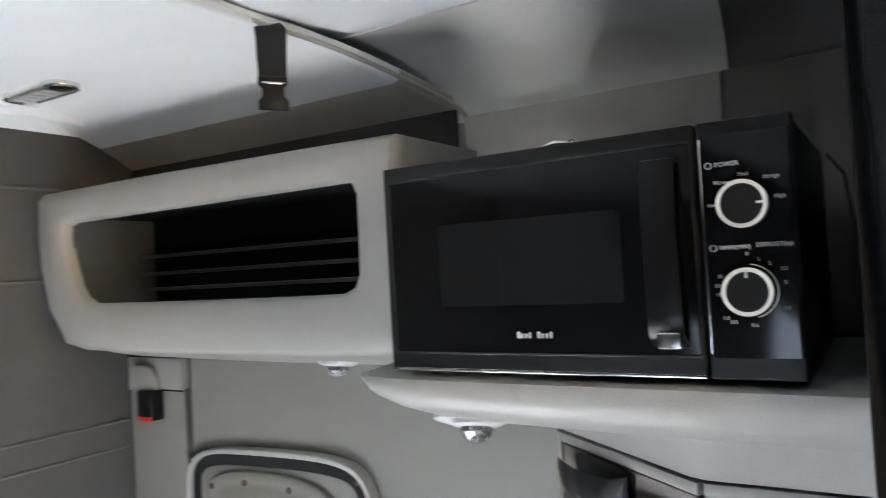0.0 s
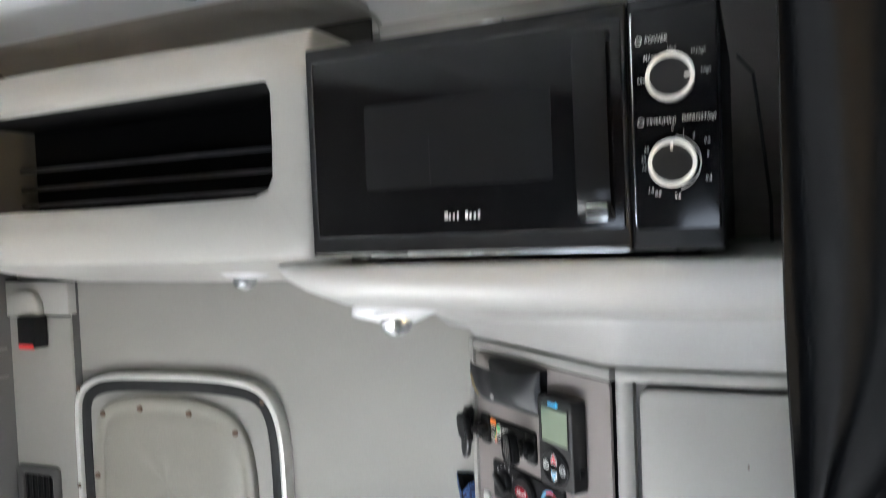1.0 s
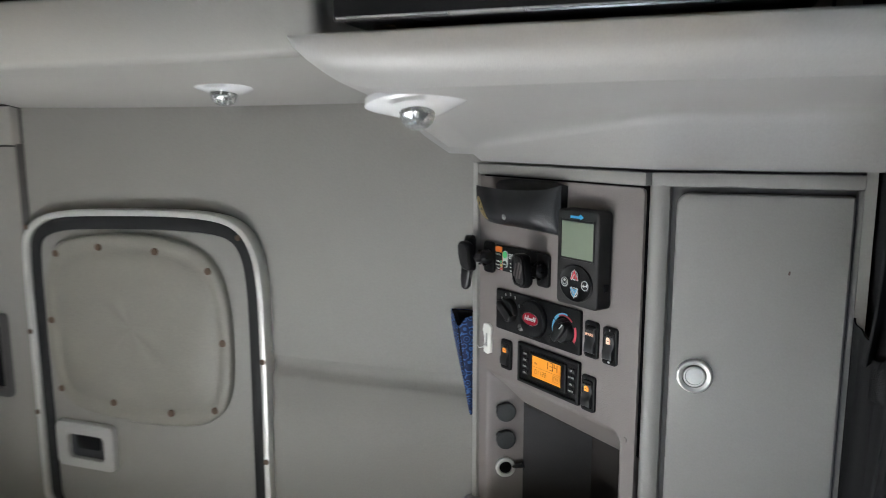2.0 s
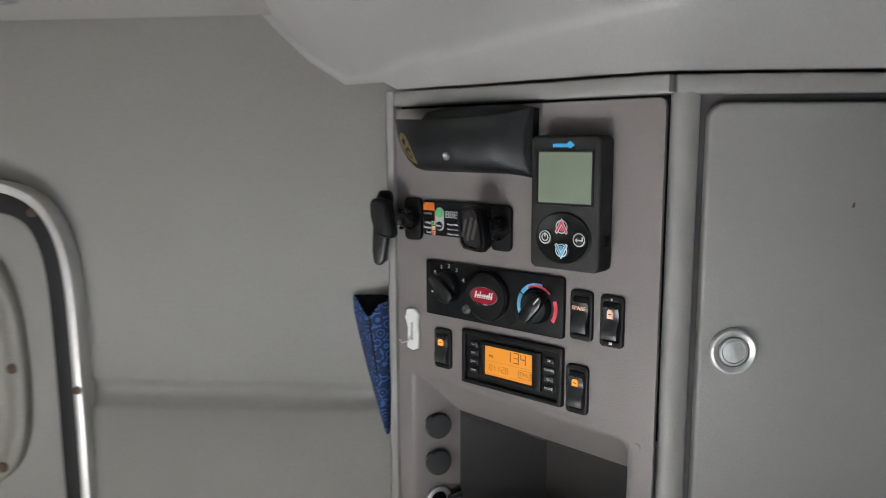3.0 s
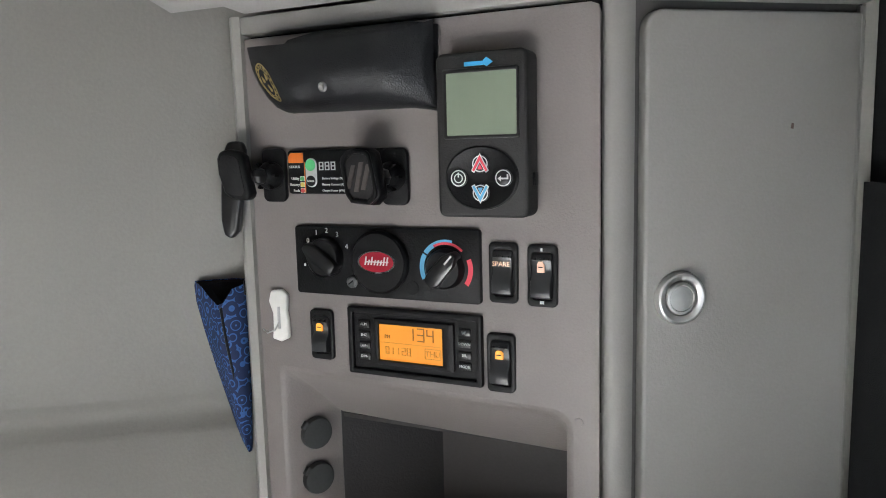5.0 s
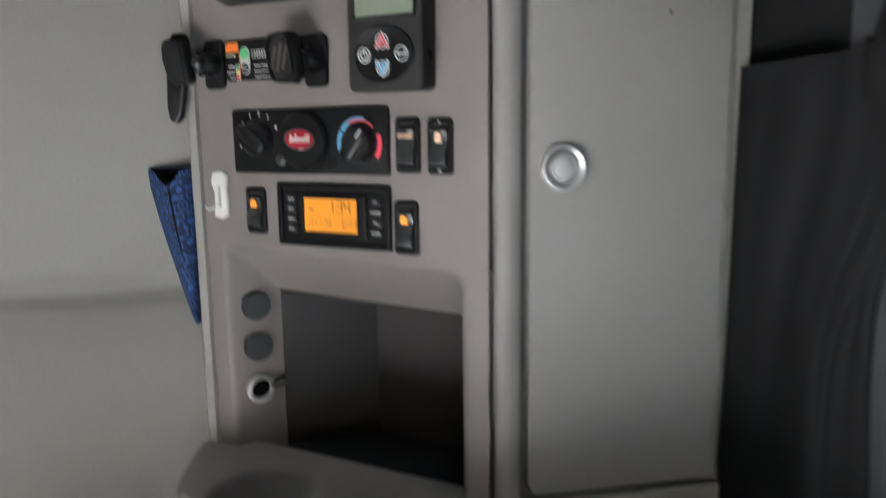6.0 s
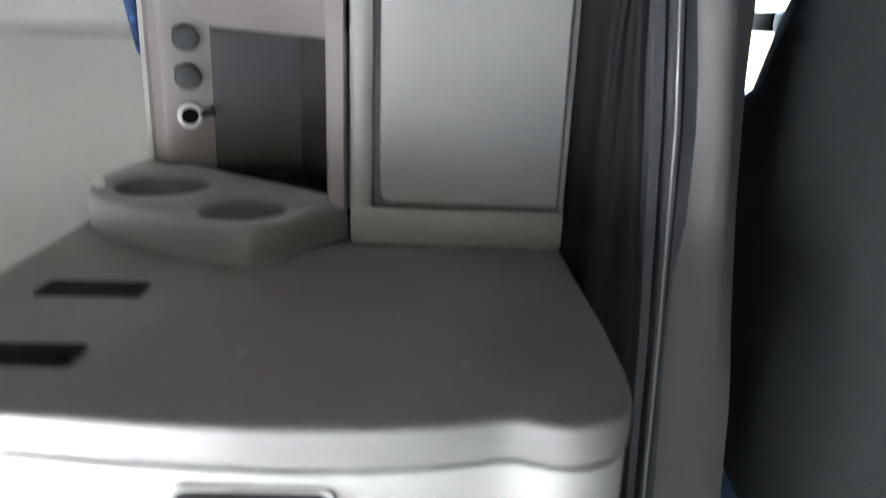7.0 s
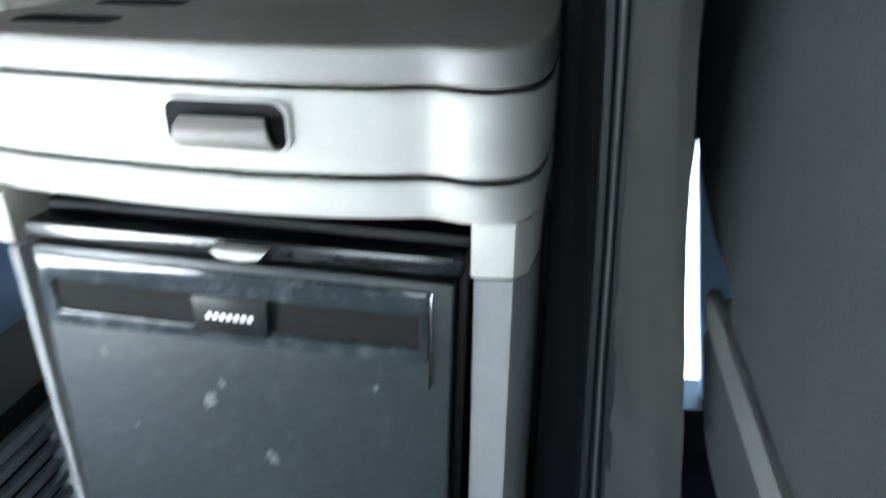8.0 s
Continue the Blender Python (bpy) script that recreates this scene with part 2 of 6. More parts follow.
def side_wall():
    # profile in y, z: upper sheet, pressed groove, lower sheet
    prof = [(0.262, 2.14), (0.262, 1.85), (WY, 1.55), (WY - 0.003, 1.072), (WY - 0.001, 1.066), (WY + 0.004, 1.060), (WY + 0.005, 1.052), (WY + 0.003, 1.044), (WY - 0.004, 1.036),
            (WY - 0.008, 1.030), (WY - 0.012, 0.9), (WY - 0.012, 0.0)]
    xs = [-1.5 + 1.9 * i / 24 for i in range(25)]
    bm = sheet([[(x, y, z) for y, z in prof] for x in xs])
    back = sheet([[(x, 0.40, z) for y, z in prof] for x in xs])
    return join(bm, back, box(-1.5, 0.4, 0.33, 0.40, 0.0, 2.14))


structure("wall_driver_side", side_wall(), WALL, "grey vinyl side wall with a pressed groove", "wall")
# unseen far side wall with a low opening added for the fill lamp, and the windscreen through which the low sun falls on
# the bunk
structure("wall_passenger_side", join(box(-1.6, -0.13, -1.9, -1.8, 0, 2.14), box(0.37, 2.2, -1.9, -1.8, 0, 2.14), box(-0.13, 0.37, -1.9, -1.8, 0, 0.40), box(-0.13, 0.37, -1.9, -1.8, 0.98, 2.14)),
          DARKSHELL, "unseen dark far side wall with a low opening for fill light", "wall")
# unseen wall; its opening is narrowed so sun reaches only part of the bunk
structure("wall_cab_front", join(box(2.1, 2.2, -1.8, 0.4, 0, 1.54), box(2.1, 2.2, -1.8, 0.4, 1.97, 2.14), box(2.1, 2.2, -1.8, -1.36, 1.54, 1.97), box(2.1, 2.2, -0.70, 0.4, 1.54, 1.97)),
          DARKSHELL, "unseen dark front wall, windscreen opening narrowed to shape the sun patch", "wall")
structure("wall_driver_door", join(box(0.40, 0.44, 0.30, 0.40, 0, 2.14), box(0.74, 2.2, 0.30, 0.40, 0.98, 2.14), box(0.44, 0.74, 0.30, 0.40, 1.6, 2.14),
          box(0.44, 2.2, 0.30, 0.40, 0, 0.1), box(0.72, 2.2, 0.30, 0.40, 0.1, 0.98)), BLACK, "dark frame of the driver's doorway", "wall")
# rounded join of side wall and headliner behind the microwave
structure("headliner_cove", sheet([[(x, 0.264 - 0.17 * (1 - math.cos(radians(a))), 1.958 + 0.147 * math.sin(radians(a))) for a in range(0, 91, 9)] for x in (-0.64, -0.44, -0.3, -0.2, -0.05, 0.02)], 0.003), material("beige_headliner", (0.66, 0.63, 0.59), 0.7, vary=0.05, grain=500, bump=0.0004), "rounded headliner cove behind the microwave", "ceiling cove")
# the wall panel goes on here; brown stands in for the shadow on it
structure("shaded_panel", box(0.012, 0.40, 0.236, 0.262, 1.572, 1.962, 0.003), COVESHADE, "wall panel beside the microwave, its shade painted brown", "panel")
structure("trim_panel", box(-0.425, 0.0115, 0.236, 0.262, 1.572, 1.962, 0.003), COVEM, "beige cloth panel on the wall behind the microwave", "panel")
# added panel that keeps cab light off the wall beside the microwave
structure("blocker_cheek", box(0.30, 0.33, -0.17, 0.235, 1.30, 2.12), BROWNT, "dark panel added to block light beside the microwave", "panel")
# right end of the headliner cove, shadow painted in as brown
structure("shaded_cove", sheet([[(x, 0.264 - 0.17 * (1 - math.cos(radians(a))), 1.958 + 0.147 * math.sin(radians(a))) for a in range(0, 91, 9)] for x in (0.02, 0.1, 0.25, 0.4)], 0.003), COVESHADE, "headliner cove over the shelf end, its shade painted brown", "ceiling cove")
structure("door_panel", slab([(0.533, 0.06), (0.73, 0.06), (0.73, 0.80), (0.462, 0.80), (0.456, 0.56), (0.472, 0.45), (0.497, 0.28)], 0.335, 0.365, "y", 0.004), material("blue_grey_door_plastic", (0.20, 0.29, 0.42), 0.45, vary=0.08, grain=300), "blue-grey inner panel of the driver's door", "door panel")
structure("ground", box(-30, 30, -30, 30, -1.25, -1.2), material("asphalt_yard", (0.085, 0.11, 0.15), 0.8, vary=0.2, grain=20), "blue-grey asphalt yard outside", "ground")

# ---- worktop, cabinet and lockers ----
front = [(-0.285, -0.30), (-0.27, -0.325), (-0.22, -0.337), (-0.16, -0.345), (-0.10, -0.352), (-0.05, -0.356), (0.0, -0.358), (0.05, -0.356), (0.090, -0.352),
         (0.112, -0.3475), (0.126, -0.3435), (0.138, -0.3430), (0.148, -0.3460), (0.158, -0.3495), (0.170, -0.3505), (0.184, -0.3475), (0.197, -0.341), (0.208, -0.330), (0.215, -0.312), (0.220, -0.28), (0.223, -0.2)]


def inset(pts, d):
    return [(x, y + d) for x, y in pts]


whole = front + [(0.223, 0.0), (0.223, 0.12), (-0.285, 0.12)]
top = tagged(part("worktop", slab(whole, 0.8205, 0.850, "z", 0.0050, 3), COUNTER), "grey-brown grained plastic worktop with paler rounded edge", "worktop")
top.data.materials.append(material("smooth_worktop_edge", (0.20, 0.192, 0.188), 0.42, vary=0.06, grain=400, bump=0.0001, stain=0.12, stain_colour=(0.2, 0.18, 0.17)))
for face in top.data.polygons:
    face.material_index = 1 if face.normal.z < 0.6 else 0
for x, y in ((-0.19, -0.152), (-0.19, -0.274)):
    slot = tagged(part("vent_slot", ring_frame(rrect(x - 0.043, x + 0.043, y - 0.017, y + 0.017, 0.006), rrect(x - 0.041, x + 0.041, y - 0.015, y + 0.015, 0.005), 0.8495, 0.8515, "z"), BLACK, top), "black slot let into the worktop")
    part("slot_mesh", slab(rrect(x - 0.0412, x + 0.0412, y - 0.0152, y + 0.0152, 0.005), 0.8498, 0.8508, "z"), CARPET, slot)

SCR = material("pale_scratch", (0.42, 0.40, 0.36), 0.6)
for x, y, a, l in ((-0.043, -0.262, 62, 0.010), (0.062, -0.197, 70, 0.006), (0.110, -0.272, 20, 0.005), (-0.125, -0.214, 80, 0.004), (-0.150, -0.10, 35, 0.003)):
    part("scratch", slab([(-l / 2, -0.0005), (l / 2, -0.0002), (l / 2, 0.0004), (-l / 2, 0.0003)], 0.0, 0.0003, "z"), SCR, top, m=pose(x, y, 0.8501, 0, 0, a))

cab = thing("fridge_cabinet", "pale grey moulded cabinet with one drawer over a fridge bay", "cabinet")


def front_strip(z0, z1, d, x_from, x_to, curve=0.0):
    """Front skin that follows the worktop's bowed edge, d behind it, with a slight sag in its lower and upper edge."""
    pts = [(x, y + d) for x, y in front if x_from <= x <= x_to]
    rows = []
    for f in (0, 0.06, 0.25, 0.5, 0.75, 0.94, 1):
        bulge = -0.0024 * (1 - (2 * f - 1) ** 6)
        rows.append([(x, y + bulge, z0 + (z1 - z0) * f + curve * math.cos((x + 0.02) * 9)) for x, y in pts])
    back = [[(x, y + 0.03, z) for x, y, z in row] for row in rows]
    return join(rings([a + b[::-1] for a, b in zip(rows, back)], caps=(True, True)))


part("edge_band", front_strip(0.8225, 0.8455, 0.0030, -0.29, 0.224), material("grey_edge_plastic", (0.235, 0.228, 0.226), 0.5, vary=0.06, grain=420, bump=0.00015), top, "paler rolled front edge")
part("drawer_backing", slab(inset(front, 0.022) + [(0.21, 0.10), (-0.27, 0.10)], 0.717, 0.8205, "z"), DARKIN, cab)
drawer = part("drawer", front_strip(0.7525, 0.8155, 0.006, -0.29, 0.224), LIGHTG, cab, "pale grey drawer front")
part("fascia", front_strip(0.7165, 0.7465, 0.006, -0.29, 0.224), LIGHTG, cab)
# recessed grip: dark well, pale lip and turned-out pull
gx0, gx1 = -0.064, 0.027
well = part("handle_well", ring_frame(rrect(gx0 - 0.006, gx1 + 0.006, 0.7680, 0.8085, 0.012), rrect(gx0 + 0.001, gx1 - 0.001, 0.7725, 0.8045, 0.009), -0.3563, -0.345, "y", 0.0012), LIGHTG, drawer)
# nearly flush plate; the shade of the well is painted as near-black
part("well_floor", slab(rrect(gx0 - 0.002, gx1 + 0.002, 0.770, 0.8065, 0.011, 8), -0.3566, -0.352, "y"), DARKIN, well)
pull = sheet([[(gx0 + 0.004 + (gx1 - gx0 - 0.008) * i / 12 + 0.008 * (k / 4) ** 1.2 * (1 - 2 * i / 12), y, z) for i in range(13)]
              for k, (y, z) in enumerate(((-0.357, 0.7710), (-0.365, 0.7740), (-0.3685, 0.782), (-0.367, 0.791), (-0.362, 0.7965)))], 0.003)
part("pull", pull, material("grey_brown_pull", (0.13, 0.118, 0.110), 0.4, vary=0.08, grain=300), drawer, "grey finger pull")
# posts beside the fridge, the lower lengths in a darker grey
POSTG = material("mid_grey_post", (0.165, 0.165, 0.172), 0.5, vary=0.08, grain=420, bump=0.0002, stain=0.2, stain_colour=(0.12, 0.115, 0.11))
part("post", slab([(0.166, -0.339), (0.2, -0.336), (0.212, -0.322), (0.218, -0.28), (0.218, 0.1), (0.2, 0.1), (0.2, -0.29), (0.166, -0.3)], 0.6665, 0.7160, "z", 0.003), LIGHTG, cab)
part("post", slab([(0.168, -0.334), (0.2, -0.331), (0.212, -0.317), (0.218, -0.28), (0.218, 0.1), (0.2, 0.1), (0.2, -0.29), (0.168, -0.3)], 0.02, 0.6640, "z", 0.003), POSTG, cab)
part("post", slab([(-0.262, -0.335), (-0.237, -0.342), (-0.232, -0.3), (-0.25, 0.1), (-0.275, 0.1), (-0.28, -0.29)], 0.6665, 0.7160, "z", 0.003), GREY, cab)
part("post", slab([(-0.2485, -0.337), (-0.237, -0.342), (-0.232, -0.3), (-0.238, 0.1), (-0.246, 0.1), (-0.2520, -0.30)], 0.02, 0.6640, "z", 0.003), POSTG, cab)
part("back_wall", box(-0.25, 0.2, 0.05, 0.10, 0.02, 0.70), DARKIN, cab)
part("plinth", box(-0.235, 0.168, -0.32, 0.05, 0.0, 0.17), BLACK, cab)

fr = thing("fridge", "black compact fridge with scuffed glossy door, set in the cabinet", "fridge", m=pose(0, 0, 0.175) @ pose(0, 0, 0, 0, 1.3, 0) @ pose(-0.008, 0, -0.172))
part("case", box(-0.226, 0.160, -0.312, 0.045, 0.175, 0.692, 0.004), BLACK, fr)
GLOSSY_TOP = material("worn_black_lacquer", (0.014, 0.015, 0.017), 0.22, vary=0.2, grain=80, rough_vary=0.08)
part("top_strip", slab([(-0.224, -0.346), (0.158, -0.340), (0.158, -0.30), (-0.222, -0.30)], 0.668, 0.684, "z", 0.003), GLOSSY_TOP, fr)
fd = part("door", box(-0.222, 0.152, -0.347, -0.318, 0.18, 0.664, 0.004), material("scuffed_gloss_door", (0.024, 0.028, 0.031), 0.42, vary=0.22, grain=90, spec=0.24, stain=0.10, stain_colour=(0.16, 0.17, 0.17), stain_scale=60, rough_vary=0.12), fr)
FGLASS = material("smudged_dark_glass", (0.02, 0.024, 0.028), 0.10, vary=0.2, grain=60, stain=0.35, stain_colour=(0.16, 0.18, 0.19), stain_scale=45, rough_vary=0.06, spec=0.4)
part("grip_recess", ring_frame(rrect(-0.216, 0.132, 0.588, 0.656, 0.004), rrect(-0.204, 0.126, 0.602, 0.6340, 0.004), -0.3515, -0.346, "y", 0.001), FGLASS, fd)
part("recess_back", box(-0.206, 0.124, -0.3482, -0.3465, 0.6, 0.6345), DARKIN, fd)
part("badge_plate", box(-0.072, -0.006, -0.3545, -0.350, 0.598, 0.6345, 0.001), BLACK, fd)
for i in range(7):
    part("badge_mark", box(-0.060 + i * 0.0062, -0.0562 + i * 0.0062, -0.3552, -0.3543, 0.6135, 0.6185), FLASH, fd)
SMEAR = material("pale_smear", (0.10, 0.105, 0.105), 0.6, vary=0.4, grain=160)
for x, z, w, h, a in ((-0.072, 0.520, 0.0075, 0.0120, 20), (-0.016, 0.462, 0.0065, 0.0100, -35), (-0.058, 0.540, 0.0030, 0.0060, -30), (0.086, 0.556, 0.0035, 0.0040, 10), (-0.170, 0.560, 0.0020, 0.0070, -15), (-0.150, 0.480, 0.0030, 0.0025, 40)):
    blot = [(w * (0.7 + 0.3 * math.sin(3 * k + a)) * math.cos(2 * math.pi * k / 14), h * (0.75 + 0.25 * math.cos(2.3 * k)) * math.sin(2 * math.pi * k / 14)) for k in range(14)]
    part("smear", slab(blot, -0.0003, 0.0001, "y"), SMEAR, fd, m=pose(x, -0.3470, z, 0, a, 0))
part("pane_edge", box(0.1325, 0.1345, -0.3505, -0.346, 0.565, 0.655, 0.0004), CHROME, fd)
part("latch", slab([(-0.050, 0.680), (-0.002, 0.680), (-0.008, 0.6735), (-0.026, 0.6705), (-0.043, 0.6730)], -0.356, -0.343, "y", 0.001), LIGHTG, fr, "pale half-round door latch")

# tall locker: post, door, frame
lock = thing("locker", "grey plastic wardrobe locker with round latch on the worktop", "locker")
DZ0, DZ1, DX0, DX1 = 0.893, 1.400, 0.035, 0.216
part("frame", join(box(0.0065, 0.224, -0.0062, 0.03, 0.8502, 0.888, 0.003), box(0.0065, 0.224, -0.0060, 0.03, 1.4075, 1.4235, 0.003), box(0.219, 0.224, 0.004, 0.03, 0.888, 1.406)), DOORG, lock)
part("corner_post", slab([(0.0045, 0.006), (0.0062, -0.001), (0.0105, -0.0048), (0.020, -0.0055), (0.027, -0.002), (0.0295, 0.006), (0.0295, 0.03), (0.0050, 0.03)], 0.886, 1.409, "z", 0.0), DOORG, lock)
ld = part("door", slab(rrect(DX0, DX1, DZ0, DZ1, (0.014, 0.003, 0.003, 0.014), 6), -0.004, 0.018, "y", 0.004, 3), DOORG, lock)
# floor of the gap round the door, shade put into its darker grey
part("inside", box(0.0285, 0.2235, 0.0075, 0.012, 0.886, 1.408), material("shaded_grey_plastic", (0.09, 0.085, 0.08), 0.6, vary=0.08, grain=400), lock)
part("side", box(0.2245, 0.236, 0.004, 0.24, 0.8502, 1.56), GREY, lock)
kn = part("latch_ring", lathe([(0.0202, 0.0), (0.0202, 0.0030), (0.0192, 0.0052), (0.0178, 0.0058), (0.0150, 0.0050), (0.0138, 0.0040), (0.0134, 0.0010), (0.0134, 0.0)], 48), SATIN, ld, "chrome latch ring", pose(0.0635, -0.004, 1.188, 90))
part("latch_button", lathe([(0.0128, 0.001), (0.0128, 0.0036), (0.0120, 0.0050), (0.0102, 0.0054), (0.0096, 0.0046), (0.0060, 0.0052), (0.0, 0.0055)], 48), material("dull_latch_metal", (0.5, 0.5, 0.475), 0.5, metal=0.7, vary=0.05, grain=200), kn)
part("mark", slab([(0.155, 1.313), (0.1572, 1.3125), (0.1575, 1.3165), (0.1558, 1.317)], -0.0046, -0.0040, "y"), material("brown_speck", (0.09, 0.06, 0.05), 0.7), ld)

# ---- angled control console ----
CON = Matrix.Translation((0.0, -0.004, 0.0)) @ Matrix.Rotation(radians(-37.5), 4, "Z")   # local x runs to the right along the face, y into it
con = thing("control_console", "taupe plastic control console set at an angle to the locker", "console", m=CON)
PW = 0.318
# face plate with the bay cut out of its lower half


def mouth(xl, xr, ztl, ztr, rl, rr, y):
    """Outline of the bay's mouth from the lower left over the round top corners to the lower right, at depth y."""
    pts = [(xl, 0.868 + (ztl - rl - 0.868) * k / 4) for k in range(4)]
    pts += [(xl + rl - rl * math.cos(radians(a)), ztl - rl + rl * math.sin(radians(a))) for a in range(0, 91, 18)]
    x0, x1 = xl + rl, xr - rr
    pts += [(x0 + (x1 - x0) * k / 6, ztl + (ztr - ztl) * k / 6) for k in range(1, 6)]
    pts += [(xr - rr + rr * math.sin(radians(a)), ztr - rr + rr * math.cos(radians(a))) for a in range(0, 91, 15)]
    pts += [(xr, ztr - rr + (0.868 - ztr + rr) * k / 4) for k in range(1, 5)]
    return [(x, y, z) for x, z in pts]


MOUTH = [(-0.2985, -0.0205, 1.1105, 1.1020, 0.006, 0.017, 0.0), (-0.2955, -0.0240, 1.1072, 1.0990, 0.005, 0.014, 0.0006), (-0.2930, -0.0265, 1.1040, 1.0955, 0.004, 0.012, 0.0028),
         (-0.2905, -0.0278, 1.1000, 1.0910, 0.004, 0.010, 0.0065), (-0.2817, -0.0280, 1.0850, 1.0760, 0.003, 0.009, 0.022), (-0.2665, -0.0285, 1.0530, 1.0470, 0.002, 0.006, 0.050)]


def face_plate():
    hole = [(x, z) for x, y, z in mouth(*MOUTH[0]) if z > 0.887]
    outer = [(-PW, 0.886), (hole[0][0], 0.886), *hole, (hole[-1][0], 0.886), (-0.0010, 0.886),
             (-0.0010, 1.3975), (-0.0025, 1.4025), (-0.0075, 1.4045), (-PW, 1.4045)]
    return slab(outer, 0.0, 0.004, "y")


part("face_plate", face_plate(), PANEL, con)
part("bay_mouth", rings([mouth(*m) for m in MOUTH], close=False), PANEL, con, sharp=65)
part("plug", lathe([(0.0036, 0.0), (0.0034, 0.0006), (0.0, 0.0008)], 18), PANEL, con, m=pose(-0.0165, 0.0, 1.0935, 90))
part("edge_trim", slab([(-PW - 0.013, 0.01), (-PW - 0.012, -0.003), (-PW - 0.006, -0.007), (-PW + 0.001, -0.005), (-PW + 0.0015, 0.008)], 0.886, 1.4235, "z"), GREY, con, "pale rounded edge trim")
part("top_rail", box(-PW - 0.010, 0.003, -0.004, 0.02, 1.4075, 1.4235, 0.003), DOORG, con)
part("shell", join(box(-PW - 0.006, 0.004, 0.010, 0.016, 1.10, 1.42), box(-PW - 0.006, -0.24, 0.10, 0.12, 0.86, 1.10)), DARKIN, con)
# bay: slanting socket side, back, roof, floor
dB = 0.126
sA, sB, sC = (-0.292, 0.003), (-0.2665, 0.05), (-0.1900, 0.132)


# console plastic with the bay's shade in its colour, deepest on side and ceiling
BAYBACK = material("half_shaded_bay_plastic", (0.034, 0.028, 0.025), 0.5, vary=0.15, grain=400, bump=0.0003)
BAYSHADE = material("shaded_bay_plastic", (0.020, 0.017, 0.016), 0.5, vary=0.12, grain=400, bump=0.0003)
part("bay_side", sheet([[(sB[0], sB[1], z0), (sC[0], sC[1], z0)] for z0 in (0.86, 1.06)], 0.002), BAYSHADE, con)
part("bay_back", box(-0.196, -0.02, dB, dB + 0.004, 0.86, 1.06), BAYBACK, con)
part("bay_ceiling", box(-0.2665, -0.022, 0.0505, dB, 1.0475, 1.0515), BAYSHADE, con)
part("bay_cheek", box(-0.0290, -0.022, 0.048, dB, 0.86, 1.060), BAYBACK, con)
part("bay_floor", box(-0.29, -0.024, 0.003, dB, 0.868, 0.874), CARPET, con, "black mat in the bay")
SOCKG = material("dark_grey_rubber_cap", (0.036, 0.038, 0.038), 0.6, vary=0.15, grain=300, bump=0.0003)
# 12 volt sockets on the slanting side
nrm = Vector((sB[1] - sA[1], -(sB[0] - sA[0]), 0)).normalized()
nrm = nrm if nrm.x > 0 else -nrm
base = Matrix.Translation((0, 0, 0)) @ nrm.to_track_quat("Z", "Y").to_matrix().to_4x4()
for i, z in enumerate((1.039, 0.994, 0.948)):
    at = Matrix.Translation((-0.2795, 0.0245, z)) @ base
    if i < 2:
        so = part("socket_cap", lathe([(0.0155, 0.0), (0.0155, 0.004), (0.0145, 0.0065), (0.012, 0.0072), (0.0, 0.007)], 28), SOCKG, con, "black rubber socket cap", at)
        part("tab", box(-0.018, -0.010, -0.004, 0.004, 0.001, 0.006, 0.001), SOCKG, so, m=pose(0, 0, 0, 0, 0, -40))
    else:
        so = part("socket", lathe([(0.0155, 0.0), (0.0155, 0.005), (0.0135, 0.006), (0.0105, 0.0055), (0.0100, -0.02), (0.0, -0.02)], 28), SATIN, con, "open chrome socket", at)
        part("bore", lathe([(0.0098, 0.003), (0.0, 0.003)], 20), DARKIN, so)
        part("cap", tube([(0.012, 0.0, 0.003), (0.02, 0.004, 0.008), (0.027, 0.006, 0.010)], [0.004, 0.007, 0.009], 10, 0.5), RUBBER, so)

# cup tray standing in front of the console
tray = thing("cup_tray", "grey plastic tray with two cup wells on the worktop", "tray")
edge = [(-0.268, 0.19), (-0.276, 0.14), (-0.280, 0.10), (-0.276, 0.062), (-0.266, 0.032), (-0.235, -0.008), (-0.20, -0.034), (-0.16, -0.055), (-0.12, -0.075), (-0.095, -0.082), (-0.075, -0.078),
        (-0.055, -0.058), (-0.035, -0.025), (-0.010, 0.012), (-0.004, 0.022), (-0.012, 0.034), (-0.06, 0.068), (-0.14, 0.128), (-0.22, 0.188), (-0.245, 0.205)]


TRAYM = material("dark_taupe_tray_plastic", (0.190, 0.179, 0.175), 0.45, vary=0.08, grain=500, bump=0.0003, stain=0.2, stain_colour=(0.21, 0.19, 0.18), stain_scale=14)


